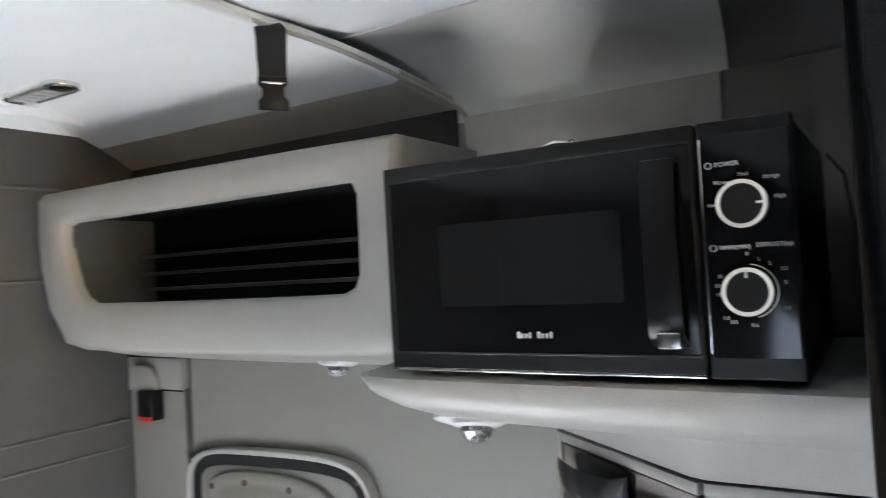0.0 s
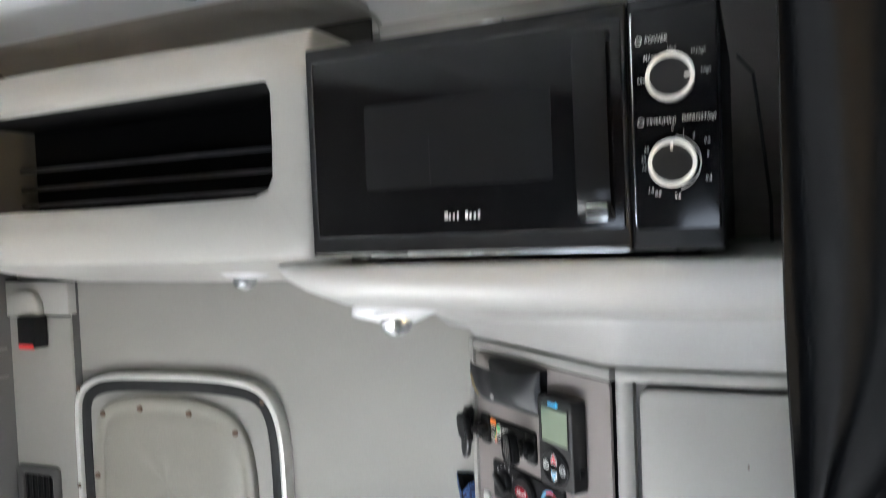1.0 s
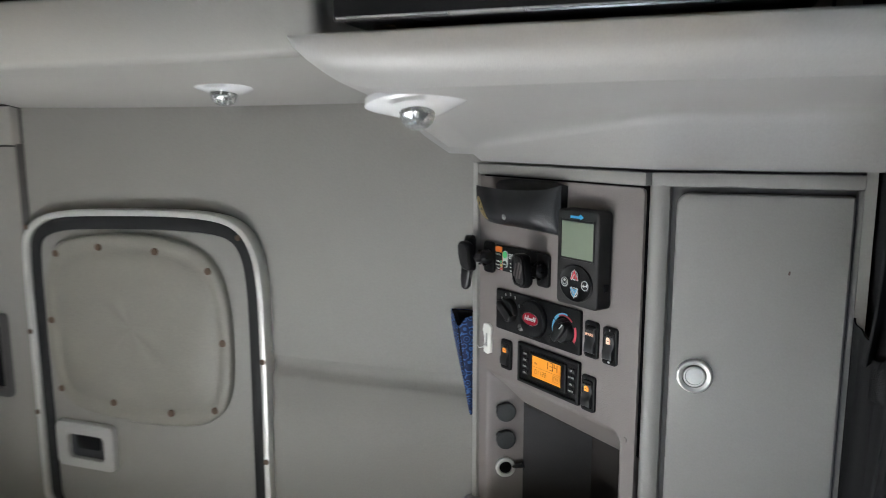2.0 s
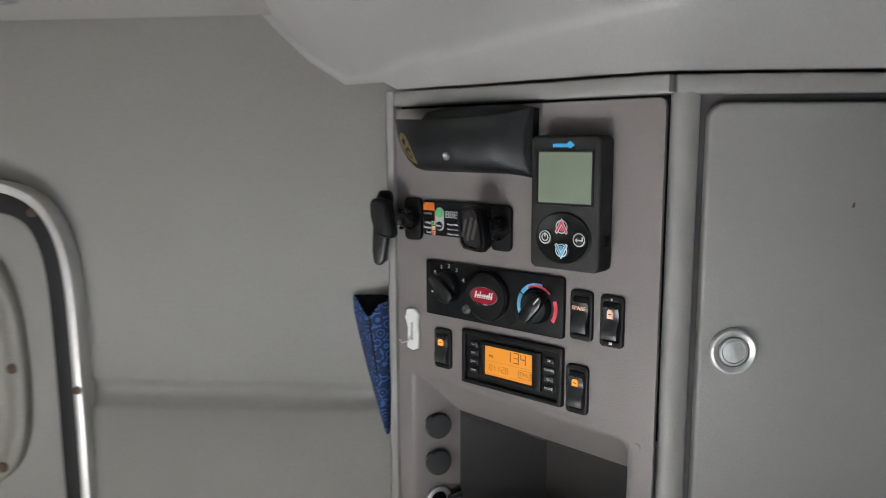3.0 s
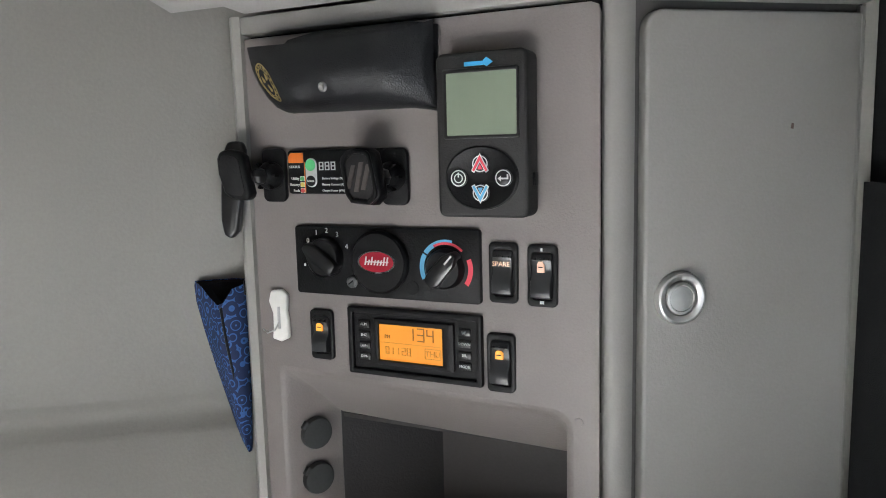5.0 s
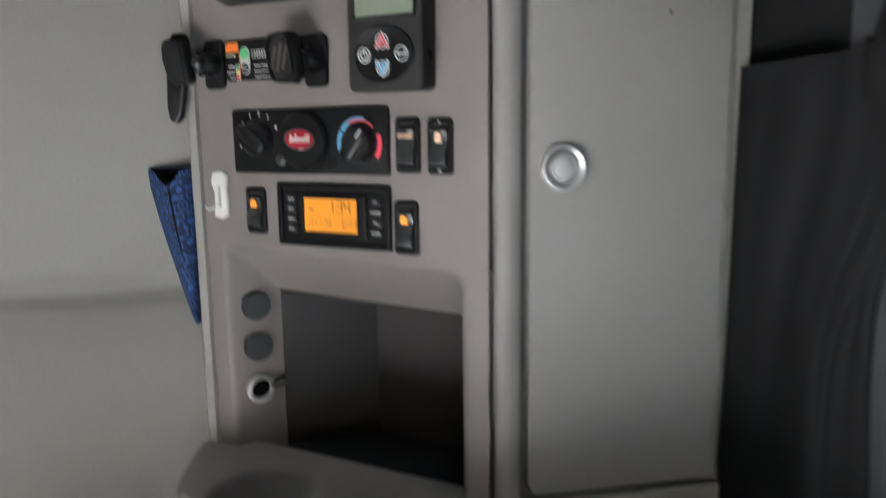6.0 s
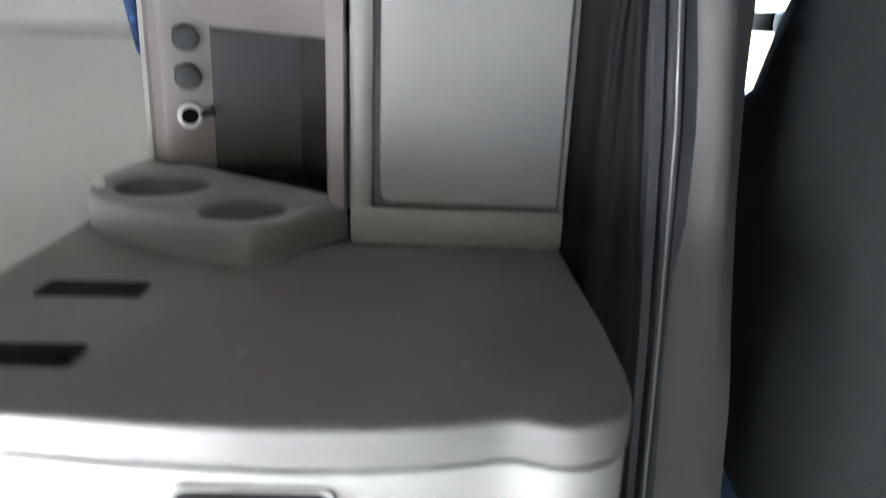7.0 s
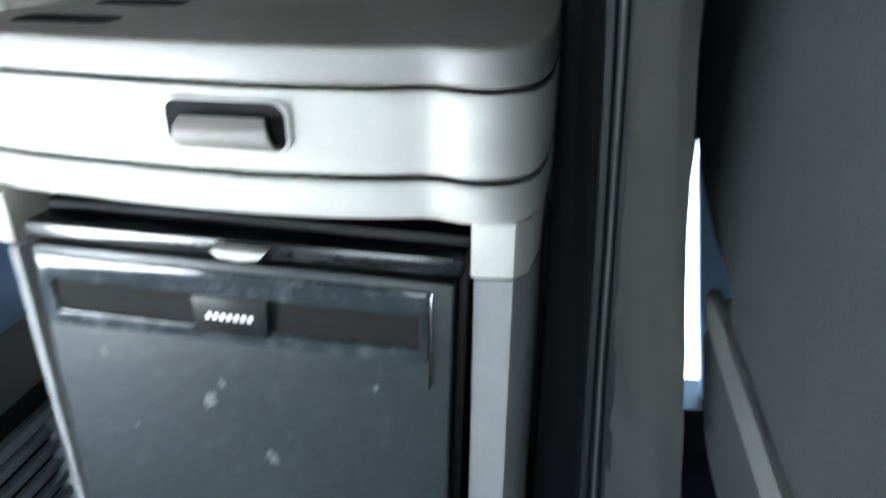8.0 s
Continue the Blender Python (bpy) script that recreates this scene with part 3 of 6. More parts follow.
def tray_mesh():
    cups = [(-0.203, 0.064, 0.0535), (-0.096, -0.026, 0.0455)]
    bm = bmesh.new()
    top_z, n = 0.8895, 32
    ev = [bm.verts.new((x, y, top_z)) for x, y in edge]
    edges = [bm.edges.new((ev[i], ev[(i + 1) % len(ev)])) for i in range(len(ev))]
    wells = []
    for cx, cy, r in cups:
        loop = [bm.verts.new((cx + r * math.cos(2 * math.pi * i / n), cy + r * math.sin(2 * math.pi * i / n), top_z)) for i in range(n)]
        edges += [bm.edges.new((loop[i], loop[(i + 1) % n])) for i in range(n)]
        wells.append((loop, cx, cy, r))
    bmesh.ops.triangle_fill(bm, use_beauty=True, edges=edges)
    for loop, cx, cy, r in wells:
        prev = loop
        for rr, z in ((r - 0.0035, top_z - 0.0025), (r - 0.005, top_z - 0.007), (r - 0.007, top_z - 0.034), (r - 0.012, top_z - 0.0355)):
            cur = [bm.verts.new((cx + rr * math.cos(2 * math.pi * i / n), cy + rr * math.sin(2 * math.pi * i / n), z)) for i in range(n)]
            for i in range(n):
                bm.faces.new((prev[i], prev[(i + 1) % n], cur[(i + 1) % n], cur[i]))
            prev = cur
        bm.faces.new(prev)
    prev = ev
    c = (-0.14, 0.06)
    for f, z in ((1.02, top_z - 0.002), (1.03, top_z - 0.006), (1.045, 0.8505)):
        cur = [bm.verts.new((c[0] + (x - c[0]) * f, c[1] + (y - c[1]) * f, z)) for x, y in edge]
        for i in range(len(ev)):
            bm.faces.new((prev[i], prev[(i + 1) % len(ev)], cur[(i + 1) % len(ev)], cur[i]))
        prev = cur
    return bm


part("tray_body", tray_mesh(), TRAYM, tray, sharp=50)
part("tray_foot", slab([(-0.14 + (x + 0.14) * 1.04, 0.06 + (y - 0.06) * 1.04) for x, y in edge], 0.8503, 0.853, "z"), BLACK, tray)
part("clip", slab([(-0.277, 0.058), (-0.262, 0.036), (-0.255, 0.041), (-0.270, 0.064)], 0.878, 0.8965, "z", 0.001), LIGHTG, tray, "pale plastic clip")

# ---- instruments on the console, each let into or fixed on the face ----
def at_face(u, z, y=0.0):
    return CON @ pose(-u, y, z)


def switch(u, z, tone, w=0.0235, h=0.048, legend=(0.0032, 0.0034)):
    sw = thing("rocker_switch", "black rocker switch with lit legend in the console", "switch", "console switches", m=at_face(u, z))
    part("bezel", ring_frame(rrect(-w / 2, w / 2, -h / 2, h / 2, 0.004), rrect(-w / 2 + 0.0035, w / 2 - 0.0035, -h / 2 + 0.0055, h / 2 - 0.0055, 0.003), -0.0035, 0.002, "y", 0.001), BLACK, sw)
    hw, hh = w / 2 - 0.0038, h / 2 - 0.006
    prof = [(0.0, -hh), (-0.0085, -hh + 0.002), (-0.0085, -hh + 0.012), (-0.0045, 0.001), (-0.0040, 0.006), (-0.0065, hh - 0.005), (-0.004, hh - 0.001), (0.002, hh)]
    rk = part("rocker", bevelled(slab([(y, zz) for y, zz in prof], -hw, hw, "x"), 0.0007, 2, 40), ROCKER, sw)
    if tone:
        a, b = legend
        part("legend", slab([(-a, 0.0075 - b), (a, 0.0075 - b), (a, 0.0075 + b * 0.4), (a * 0.5, 0.0075 + b), (-a * 0.6, 0.0075 + b), (-a, 0.0075 + b * 0.5)], -0.0068, -0.0050, "y"), tone, rk)
        part("legend_line", box(-a * 0.6, a * 0.6, -0.0070, -0.0066, 0.0070, 0.0078), BLACK, rk)
    for k in (-1, 0, 1):
        part("ridge", box(k * 0.0050 - 0.0012, k * 0.0050 + 0.0012, -0.0078, -0.0050, 0.0125, 0.0142, 0.0004), GLOSSY, rk)
    return sw


ROCKER = material("grey_black_rocker", (0.024, 0.025, 0.026), 0.33, vary=0.1, grain=200)
GLOSSY = material("satin_black", (0.011, 0.011, 0.0115), 0.28, vary=0.1, grain=200)
AMBER = material("amber_backlight", (0.62, 0.23, 0.02), 0.4, vary=0.02, grain=100, emit=0.0173)
AMBERDIM = material("amber_legend", (1.0, 0.36, 0.05), 0.4, vary=0.02, grain=100, emit=0.0180)
PALELEG = material("pale_orange_legend", (0.95, 0.6, 0.42), 0.5, vary=0.05, grain=100, emit=0.0060)
s1 = switch(0.0755, 1.2075, None)
s2 = switch(0.0440, 1.2065, PALELEG, legend=(0.0028, 0.0042))
switch(0.2475, 1.1440, AMBERDIM, h=0.045)
switch(0.0785, 1.1350, AMBERDIM)
words("legend", "SPARE", 0.0054, PALELEG, s1, pose(0, -0.0072, 0.0075))
for k in (-1, 1):
    part("mark", box(-0.0008 if k > 0 else -0.0016, 0.0008 if k > 0 else 0.0016, -0.0040, -0.003, 0.0203 * k - 0.0012, 0.0203 * k + 0.0012), FLASH, s2)

# climate unit
cl = thing("climate_control", "black climate unit with fan and temperature knobs", "control panel", m=at_face(0.182, 1.211))
part("plate", slab(rrect(-0.088, 0.088, -0.030, 0.030, 0.003), -0.0045, 0.002, "y", 0.0012), BLACK, cl)


def knob_m(x, z, roll=0):
    return pose(x, -0.004, z) @ pose(0, 0, 0, 90) @ pose(0, 0, 0, 0, 0, roll)


def turn_knob(x, z, r, roll, marked=True):
    k = part("knob", lathe([(r, 0.0), (r * 0.97, 0.006), (r * 0.86, 0.0085), (0.0, 0.009)], 36), GLOSSY, cl, "black turning knob", knob_m(x, z, roll))
    grip = slab([(-r * 0.98, -0.005), (-r * 0.6, -0.0072), (r * 0.6, -0.0065), (r * 1.08, -0.003), (r * 1.08, 0.003), (r * 0.6, 0.0065), (-r * 0.6, 0.0065), (-r * 0.98, 0.005)], 0.0, 0.0145, "z", 0.0020)
    part("grip", grip, GLOSSY, k)
    if marked:
        part("pointer", box(r * 0.45, r * 1.0, -0.0007, 0.0007, 0.0142, 0.0151), FLASH, k)
    return k


turn_knob(-0.0555, 0.003, 0.0175, 145, False)
part("dot", lathe([(0.0013, 0.0), (0.0013, 0.0005), (0.0, 0.0006)], 12), FLASH, cl, m=knob_m(-0.0785, -0.0045))
turn_knob(0.0585, -0.002, 0.0165, 48)
for i, ch in enumerate("01234"):
    a = radians((143, 114, 87, 59, 25)[i])
    words("scale_mark", ch, 0.0062, FLASH, cl, pose(-0.0555 + 0.0232 * math.cos(a), -0.0047, 0.003 + 0.0232 * math.sin(a)))


def arc(cx, cz, r0, r1, a0, a1, y0, y1, n=14):
    pts = [(cx + r1 * math.cos(radians(a0 + (a1 - a0) * i / n)), cz + r1 * math.sin(radians(a0 + (a1 - a0) * i / n))) for i in range(n + 1)]
    pts += [(cx + r0 * math.cos(radians(a1 + (a0 - a1) * i / n)), cz + r0 * math.sin(radians(a1 + (a0 - a1) * i / n))) for i in range(n + 1)]
    return slab(pts, y0, y1, "y")


BLUEP = material("blue_print", (0.12, 0.42, 0.66), 0.45, vary=0.05, grain=200)
REDP = material("red_print", (0.75, 0.07, 0.1), 0.45, vary=0.05, grain=200)
part("cold_arc", arc(0.0585, -0.002, 0.0195, 0.0235, 150, 205, -0.0049, -0.004), BLUEP, cl)
part("cold_arc", arc(0.0585, -0.002, 0.0195, 0.0235, 75, 146, -0.0049, -0.004), BLUEP, cl)
part("warm_arc", arc(0.0585, -0.002, 0.0195, 0.0215, 45, 120, -0.0053, -0.004), REDP, cl)
part("warm_arc", arc(0.0585, -0.002, 0.0195, 0.0235, -35, 22, -0.0049, -0.004), REDP, cl)
disc = part("cover_disc", lathe([(0.0265, 0.0), (0.0265, 0.005), (0.0245, 0.0075), (0.0, 0.009)], 48), BLACK, cl, "black round cover", knob_m(-0.001, 0.001))
part("emblem", lathe([(0.0165, 0.0), (0.0165, 0.001), (0.0, 0.0012)], 36, Matrix.Diagonal((1, 0.52, 1, 1))), material("deep_red_enamel", (0.33, 0.015, 0.03), 0.25, vary=0.05, grain=200), disc, "red oval emblem", pose(0, 0.001, 0.0078))
part("emblem_rim", rings([[(r * math.cos(2 * math.pi * i / 36), 0.53 * r * math.sin(2 * math.pi * i / 36), h) for i in range(36)] for r, h in ((0.0178, 0.0), (0.0178, 0.0013), (0.0163, 0.0013), (0.0163, 0.0))]), CHROME, disc, m=pose(0, 0.001, 0.0078))
part("emblem_bar", slab([(-0.0095, -0.0004), (0.0115, -0.0002), (0.0115, 0.0007), (-0.0095, 0.0005)], 0.0, 0.0005, "z"), FLASH, disc, m=pose(0, 0.001, 0.0090))
for i in range(8):
    part("emblem_bar", slab([(-0.0112 + i * 0.0029, -0.0026), (-0.0100 + i * 0.0029, -0.0026), (-0.0086 + i * 0.0029, 0.0018 + (0.0026 if i in (0, 2, 6, 7) else 0)), (-0.0098 + i * 0.0029, 0.0018 + (0.0026 if i in (0, 2, 6, 7) else 0))], 0.0, 0.0005, "z"), FLASH, disc, m=pose(0, 0.001, 0.0090))
part("screw", lathe([(0.0052, 0.0), (0.0052, 0.002), (0.003, 0.0034), (0.0, 0.003)], 18), material("dull_screw_metal", (0.12, 0.12, 0.12), 0.4, metal=0.6), cl, "small metal screw", m=knob_m(-0.030, -0.0175))
part("screw_slot", box(-0.0030, 0.0030, -0.0006, 0.0006, 0.0030, 0.0037), BLACK, cl, m=knob_m(-0.030, -0.0175, 35))
part("plug", lathe([(0.0062, 0.0), (0.006, 0.0009), (0.0, 0.0009)], 22), BLACK, cl, m=knob_m(0.0275, -0.0195))

# bunk alarm clock
ra = thing("alarm_clock", "black built-in alarm clock with amber lit display", "clock", m=at_face(0.1565, 1.1425))
rw, rh = 0.0625, 0.0295
part("bezel", ring_frame(rrect(-rw, rw, -rh, rh, 0.002), rrect(-rw + 0.005, rw - 0.005, -rh + 0.005, rh - 0.005, 0.001), -0.005, 0.002, "y", 0.0012), BLACK, ra)
part("face", box(-rw + 0.005, rw - 0.005, -0.0015, 0.001, -rh + 0.005, rh - 0.005), BLACK, ra)
part("screen_frame", ring_frame(rrect(-0.037, 0.038, -0.0195, 0.0205, 0.0015), rrect(-0.0325, 0.0275, -0.0155, 0.0160, 0.0008), -0.0045, -0.001, "y", 0.0008), BLACK, ra)
disp = part("display", box(-0.0328, 0.0278, -0.0022, -0.0014, -0.0158, 0.0163), AMBER, ra, "amber lit display")
INK = material("lcd_ink", (0.16, 0.06, 0.01), 0.5, vary=0.05, grain=100, emit=0.0060)
INK2 = material("lcd_faint_ink", (0.42, 0.18, 0.02), 0.5, vary=0.05, grain=100, emit=0.0060)
SEG = {"1": "bc", "3": "abgcd", "4": "fgbc"}


def seven(ch, x, z, w, h, t=0.0011):
    g = {"a": ((0, h), (w, h)), "b": ((w, h), (w, h / 2)), "c": ((w, h / 2), (w, 0)), "d": ((0, 0), (w, 0)), "e": ((0, h / 2), (0, 0)), "f": ((0, h), (0, h / 2)), "g": ((0, h / 2), (w, h / 2))}
    for s in SEG[ch]:
        (x0, z0), (x1, z1) = g[s]
        yield box(x + min(x0, x1) - t / 2, x + max(x0, x1) + t / 2, -0.0027, -0.0021, z + min(z0, z1) - t / 2 + (0.0006 if x0 == x1 else 0), z + max(z0, z1) + t / 2 - (0.0006 if x0 == x1 else 0))


SEG.update({"0": "abcdef", "2": "abged", "8": "abcdefg"})
for ch, x in (("1", -0.0055), ("3", 0.0045), ("4", 0.0130)):
    part("digit", join(*seven(ch, x, 0.0035, 0.0056, 0.0105, 0.0008)), INK, disp, "dark liquid crystal digit")
part("divider", box(-0.0325, 0.0275, -0.0025, -0.0021, -0.0003, 0.0001), INK2, disp)
for ch, x in (("0", -0.0265), ("1", -0.0225), ("1", -0.0172), ("2", -0.0110), ("8", -0.0060)):
    part("small_digit", join(*seven(ch, x, -0.0098, 0.0030, 0.0060, 0.0006)), INK2, disp)
words("print", "PM", 0.0042, INK, disp, pose(-0.0245, -0.0026, 0.0052), 0.0002)
words("print", "THU", 0.0068, INK2, disp, pose(0.0180, -0.0026, -0.0068), 0.0002)
part("day_box", ring_frame(rrect(0.0105, 0.0255, -0.0112, -0.0022, 0.001), rrect(0.0110, 0.0250, -0.0107, -0.0027, 0.0008), -0.0026, -0.0021, "y"), INK2, disp)
for x, names in ((-0.047, ("ALM", "SNZ", "DIM+", "DIM-")), (0.047, ("UP", "DOWN", "SEL", "MODE"))):
    for i, tx in enumerate(names):
        bt = part("button", box(x - 0.0055, x + 0.0055, -0.0035, -0.001, 0.0115 - i * 0.0094, 0.0175 - i * 0.0094, 0.0008), GLOSSY, ra)
        words("print", tx, 0.0033, FLASH, bt, pose(x, -0.0036, 0.0145 - i * 0.0094), 0.0002)

# climate remote with liquid crystal screen
sm = thing("wall_controller", "black wall controller with grey liquid crystal screen and four buttons", "controller", m=at_face(0.0835, 1.3135))
CTRLG = material("black_grained_plastic", (0.0135, 0.0125, 0.012), 0.6, vary=0.2, grain=900, bump=0.0003)
part("body", slab(rrect(-0.0355, 0.0365, -0.0610, 0.0605, 0.006), -0.025, 0.0, "y", 0.003, 3), CTRLG, sm)
part("screen_rim", ring_frame(rrect(-0.0295, 0.0305, -0.0025, 0.0485, 0.002), rrect(-0.0265, 0.0285, 0.0, 0.0455, 0.001), -0.0262, -0.024, "y", 0.0006), GLOSSY, sm)
part("screen", box(-0.0267, 0.0287, -0.0256, -0.0246, -0.0002, 0.0457), material("grey_lcd", (0.21, 0.25, 0.185), 0.10, vary=0.04, grain=30), sm, "grey-green liquid crystal screen")
BLUEL = material("blue_logo_print", (0.05, 0.4, 0.75), 0.45, vary=0.05, grain=200)
part("logo_bar", box(-0.0115, 0.0035, -0.0258, -0.0248, 0.0500, 0.0530), BLUEL, sm)
part("logo_arrow", slab([(0.0035, 0.0505), (0.006, 0.049), (0.011, 0.0520), (0.006, 0.0555), (0.0035, 0.0535)], -0.0258, -0.0248, "y"), BLUEL, sm)
pad = part("button_pad", lathe([(0.0292, 0.0), (0.0290, 0.0012), (0.0276, 0.0019), (0.0262, 0.0010), (0.0, 0.0008)], 48, Matrix.Diagonal((1, 0.82, 1, 1))), BLACK, sm, "", pose(0.0005, -0.025, -0.0315, 90))
SILVER = material("silver_print", (0.55, 0.55, 0.54), 0.35, vary=0.06, grain=200)
for x, z, mat in ((-0.0175, 0.0, SILVER), (0.0180, 0.0, SILVER), (0.0, 0.0105, REDP), (0.0, -0.0110, BLUEP)):
    bt = part("button", lathe([(0.0068, 0.0), (0.0068, 0.0018), (0.0058, 0.0024), (0.0, 0.0024)], 28, Matrix.Diagonal((1, 0.95, 1, 1))), GLOSSY, pad, "round button", pose(x, z, 0.0004))
    part("ring_print", lathe([(0.0061, 0.0023), (0.0061, 0.0027), (0.0053, 0.0027), (0.0053, 0.0023)], 28), FLASH, bt)
    if mat is SILVER and x < 0:
        part("symbol", lathe([(0.0036, 0.0023), (0.0036, 0.0027), (0.0028, 0.0027), (0.0028, 0.0023)], 20), FLASH, bt)
        part("symbol", box(-0.0005, 0.0005, 0.0006, 0.0042, 0.0023, 0.0028), FLASH, bt)
    elif mat is SILVER:
        part("symbol", slab([(-0.0042, -0.0004), (-0.0018, 0.0016), (-0.0018, 0.0002), (0.0028, 0.0002), (0.0028, 0.0026), (0.0040, 0.0026), (0.0040, -0.0010), (-0.0018, -0.0010), (-0.0018, -0.0024)], 0.0023, 0.0027, "z"), FLASH, bt)
    else:
        s = 1 if z > 0 else -1
        part("arrow_edge", slab([(-0.0070, -0.0050 * s), (0.0, 0.0078 * s), (0.0070, -0.0050 * s), (0.0046, -0.0066 * s), (0.0, 0.0012 * s), (-0.0046, -0.0066 * s)], 0.0024, 0.0029, "z"), FLASH, bt)
        part("arrow", slab([(-0.0060, -0.0046 * s), (0.0, 0.0064 * s), (0.0060, -0.0046 * s), (0.0046, -0.0056 * s), (0.0, 0.0026 * s), (-0.0046, -0.0056 * s)], 0.0026, 0.0033, "z"), mat, bt)
        part("arrow_core", slab([(-0.0020, -0.0040 * s), (0.0, 0.0002 * s), (0.0020, -0.0040 * s)], 0.0024, 0.0030, "z"), mat, bt)
part("side_button", box(0.0363, 0.0382, -0.014, -0.006, -0.038, -0.028, 0.0006), BLACK, sm)

# inverter remote strip
iv = thing("inverter_remote", "black inverter remote strip with orange and green keys", "remote", m=at_face(0.2298, 1.287))
part("body", slab(rrect(-0.044, 0.060, -0.0185, 0.0195, 0.003), -0.0045, 0.0, "y", 0.0015), BLACK, iv)
ORANGE = material("orange_plastic", (0.85, 0.2, 0.03), 0.4, vary=0.05, grain=200)
part("orange_key", slab([(-0.0425, 0.0085), (-0.0270, 0.0085), (-0.0270, 0.0172), (-0.0400, 0.0172), (-0.0425, 0.0145)], -0.0055, -0.004, "y", 0.0006), ORANGE, iv)
part("power_key", slab(rrect(-0.0245, -0.0135, -0.0125, 0.0125, 0.0055), -0.0058, -0.004, "y", 0.0008), SILVER, iv)
part("green_disc", lathe([(0.0050, 0.0), (0.0050, 0.0008), (0.0036, 0.0009), (0.0, 0.0009)], 24), material("green_print", (0.1, 0.55, 0.2), 0.4, vary=0.05, grain=200), iv, "", pose(-0.019, -0.0056, 0.0065, 90))
part("round_key", lathe([(0.0046, 0.0), (0.0046, 0.0008), (0.0, 0.0009)], 24), GLOSSY, iv, "", pose(-0.019, -0.0056, -0.007, 90))
for i in range(3):
    part("digit_window", join(*[bm for bm in seven("8", -0.0106 + i * 0.0060, 0.0024, 0.0036, 0.0062, 0.0009)]), SILVER, iv, "grey unlit digit", pose(0, -0.0022, 0))
for i, c in enumerate(((0.1, 0.4, 0.15), (0.75, 0.6, 0.15), (0.75, 0.1, 0.1))):
    part("lamp_tag", box(-0.0310, -0.0265, -0.0049, -0.0043, -0.0071 - i * 0.0052, -0.0029 - i * 0.0052), FLASH, iv)
    part("lamp", lathe([(0.0022, 0.0), (0.0018, 0.001), (0.0, 0.0014)], 14), material("lamp_lens", c, 0.3, vary=0.02, grain=100), iv, "", pose(-0.0287, -0.0047, -0.005 - i * 0.0052, 90))
    words("print", ("Utility", "Battery", "Fault")[i], 0.0034, FLASH, iv, pose(-0.0320, -0.0047, -0.005 - i * 0.0052), 0.0002, "RIGHT")
    words("print", ("Battery Voltage (V)", "Battery Current (A)", "Output Power (kW)")[i], 0.0027, FLASH, iv, pose(-0.0085, -0.0047, -0.005 - i * 0.0052), 0.0002, "LEFT")
part("orange_line", box(-0.0262, -0.0256, -0.0050, -0.0044, -0.0170, 0.0090), ORANGE, iv)
words("print", "STATUS", 0.0032, FLASH, iv, pose(-0.0365, -0.0047, 0.0050), 0.0002)
words("print", "Select", 0.0030, FLASH, iv, pose(-0.019, -0.0068, -0.007), 0.0002)


def phone_mount(u, z, m):
    """Small clamp on a ball joint with a stuck-on foot."""
    mt = thing("vent_phone_mount", "black plastic phone mount with ball joint stuck on the console", "phone mount", "phone mounts", m=at_face(u, z))
    part("foot", slab(rrect(-0.0125, 0.0125, -0.0235, 0.0235, 0.006), -0.0055, 0.0, "y", 0.002), BLACK, mt)
    cup = part("ball_cup", lathe([(0.0115, 0.0), (0.0125, 0.006), (0.0095, 0.013), (0.006, 0.016), (0.0, 0.016)], 24), BLACK, mt, "", pose(0, -0.005, 0, 90))
    for i in range(6):
        part("slot", box(0.0085, 0.0125, -0.001, 0.001, 0.009, 0.0142), DARKIN, cup, m=pose(0, 0, 0, 0, 0, i * 60))
    return mt


m1 = phone_mount(0.2890, 1.2850, None)
part("ball", lathe([(0.0, -0.0075), (0.005, -0.0056), (0.0075, 0.0), (0.005, 0.0056), (0.0, 0.0075)], 20), GLOSSY, m1, "", pose(-0.002, -0.022, 0))
part("arm", tube([(-0.002, -0.022, 0.0), (-0.009, -0.026, 0.0), (-0.014, -0.028, 0.001)], 0.0052, 12), BLACK, m1)
HEAD = [(-0.0165, 0.0150), (-0.0135, 0.0212), (-0.004, 0.0226), (0.0060, 0.0205), (0.0105, 0.0165), (0.0168, -0.0150), (0.0160, -0.0195), (0.0115, -0.0212), (-0.002, -0.0200), (-0.0100, -0.0150), (-0.0158, 0.002)]
hd1 = part("head", slab(HEAD, -0.0065, 0.0065, "y", 0.0035, 3), BLACK, m1, "rounded black clamp head", pose(-0.0190, -0.031, 0.0010, 0, 0, 2))
part("pad", slab([(x * 0.74, z * 0.80) for x, z in HEAD], -0.0074, -0.0062, "y", 0.0005), RUBBER, hd1)
part("jaw", slab([(-0.0075, 0.040), (0.006, 0.042), (0.010, 0.034), (0.011, 0.0), (0.0095, -0.038), (0.004, -0.046), (-0.004, -0.044), (-0.008, -0.03), (-0.0105, 0.0), (-0.0105, 0.03)], -0.005, 0.005, "y", 0.0035, 3), GLOSSY, m1, "long curved clamp jaw", pose(-0.036, -0.017, -0.010, 0, 8, 14))
m2 = phone_mount(0.1680, 1.2830, None)
part("ball", lathe([(0.0, -0.0075), (0.005, -0.0056), (0.0075, 0.0), (0.005, 0.0056), (0.0, 0.0075)], 20), GLOSSY, m2, "", pose(-0.001, -0.022, 0))
part("arm", tube([(-0.001, -0.022, 0.0), (-0.006, -0.025, 0.0), (-0.010, -0.027, 0.001)], 0.0052, 12), BLACK, m2)
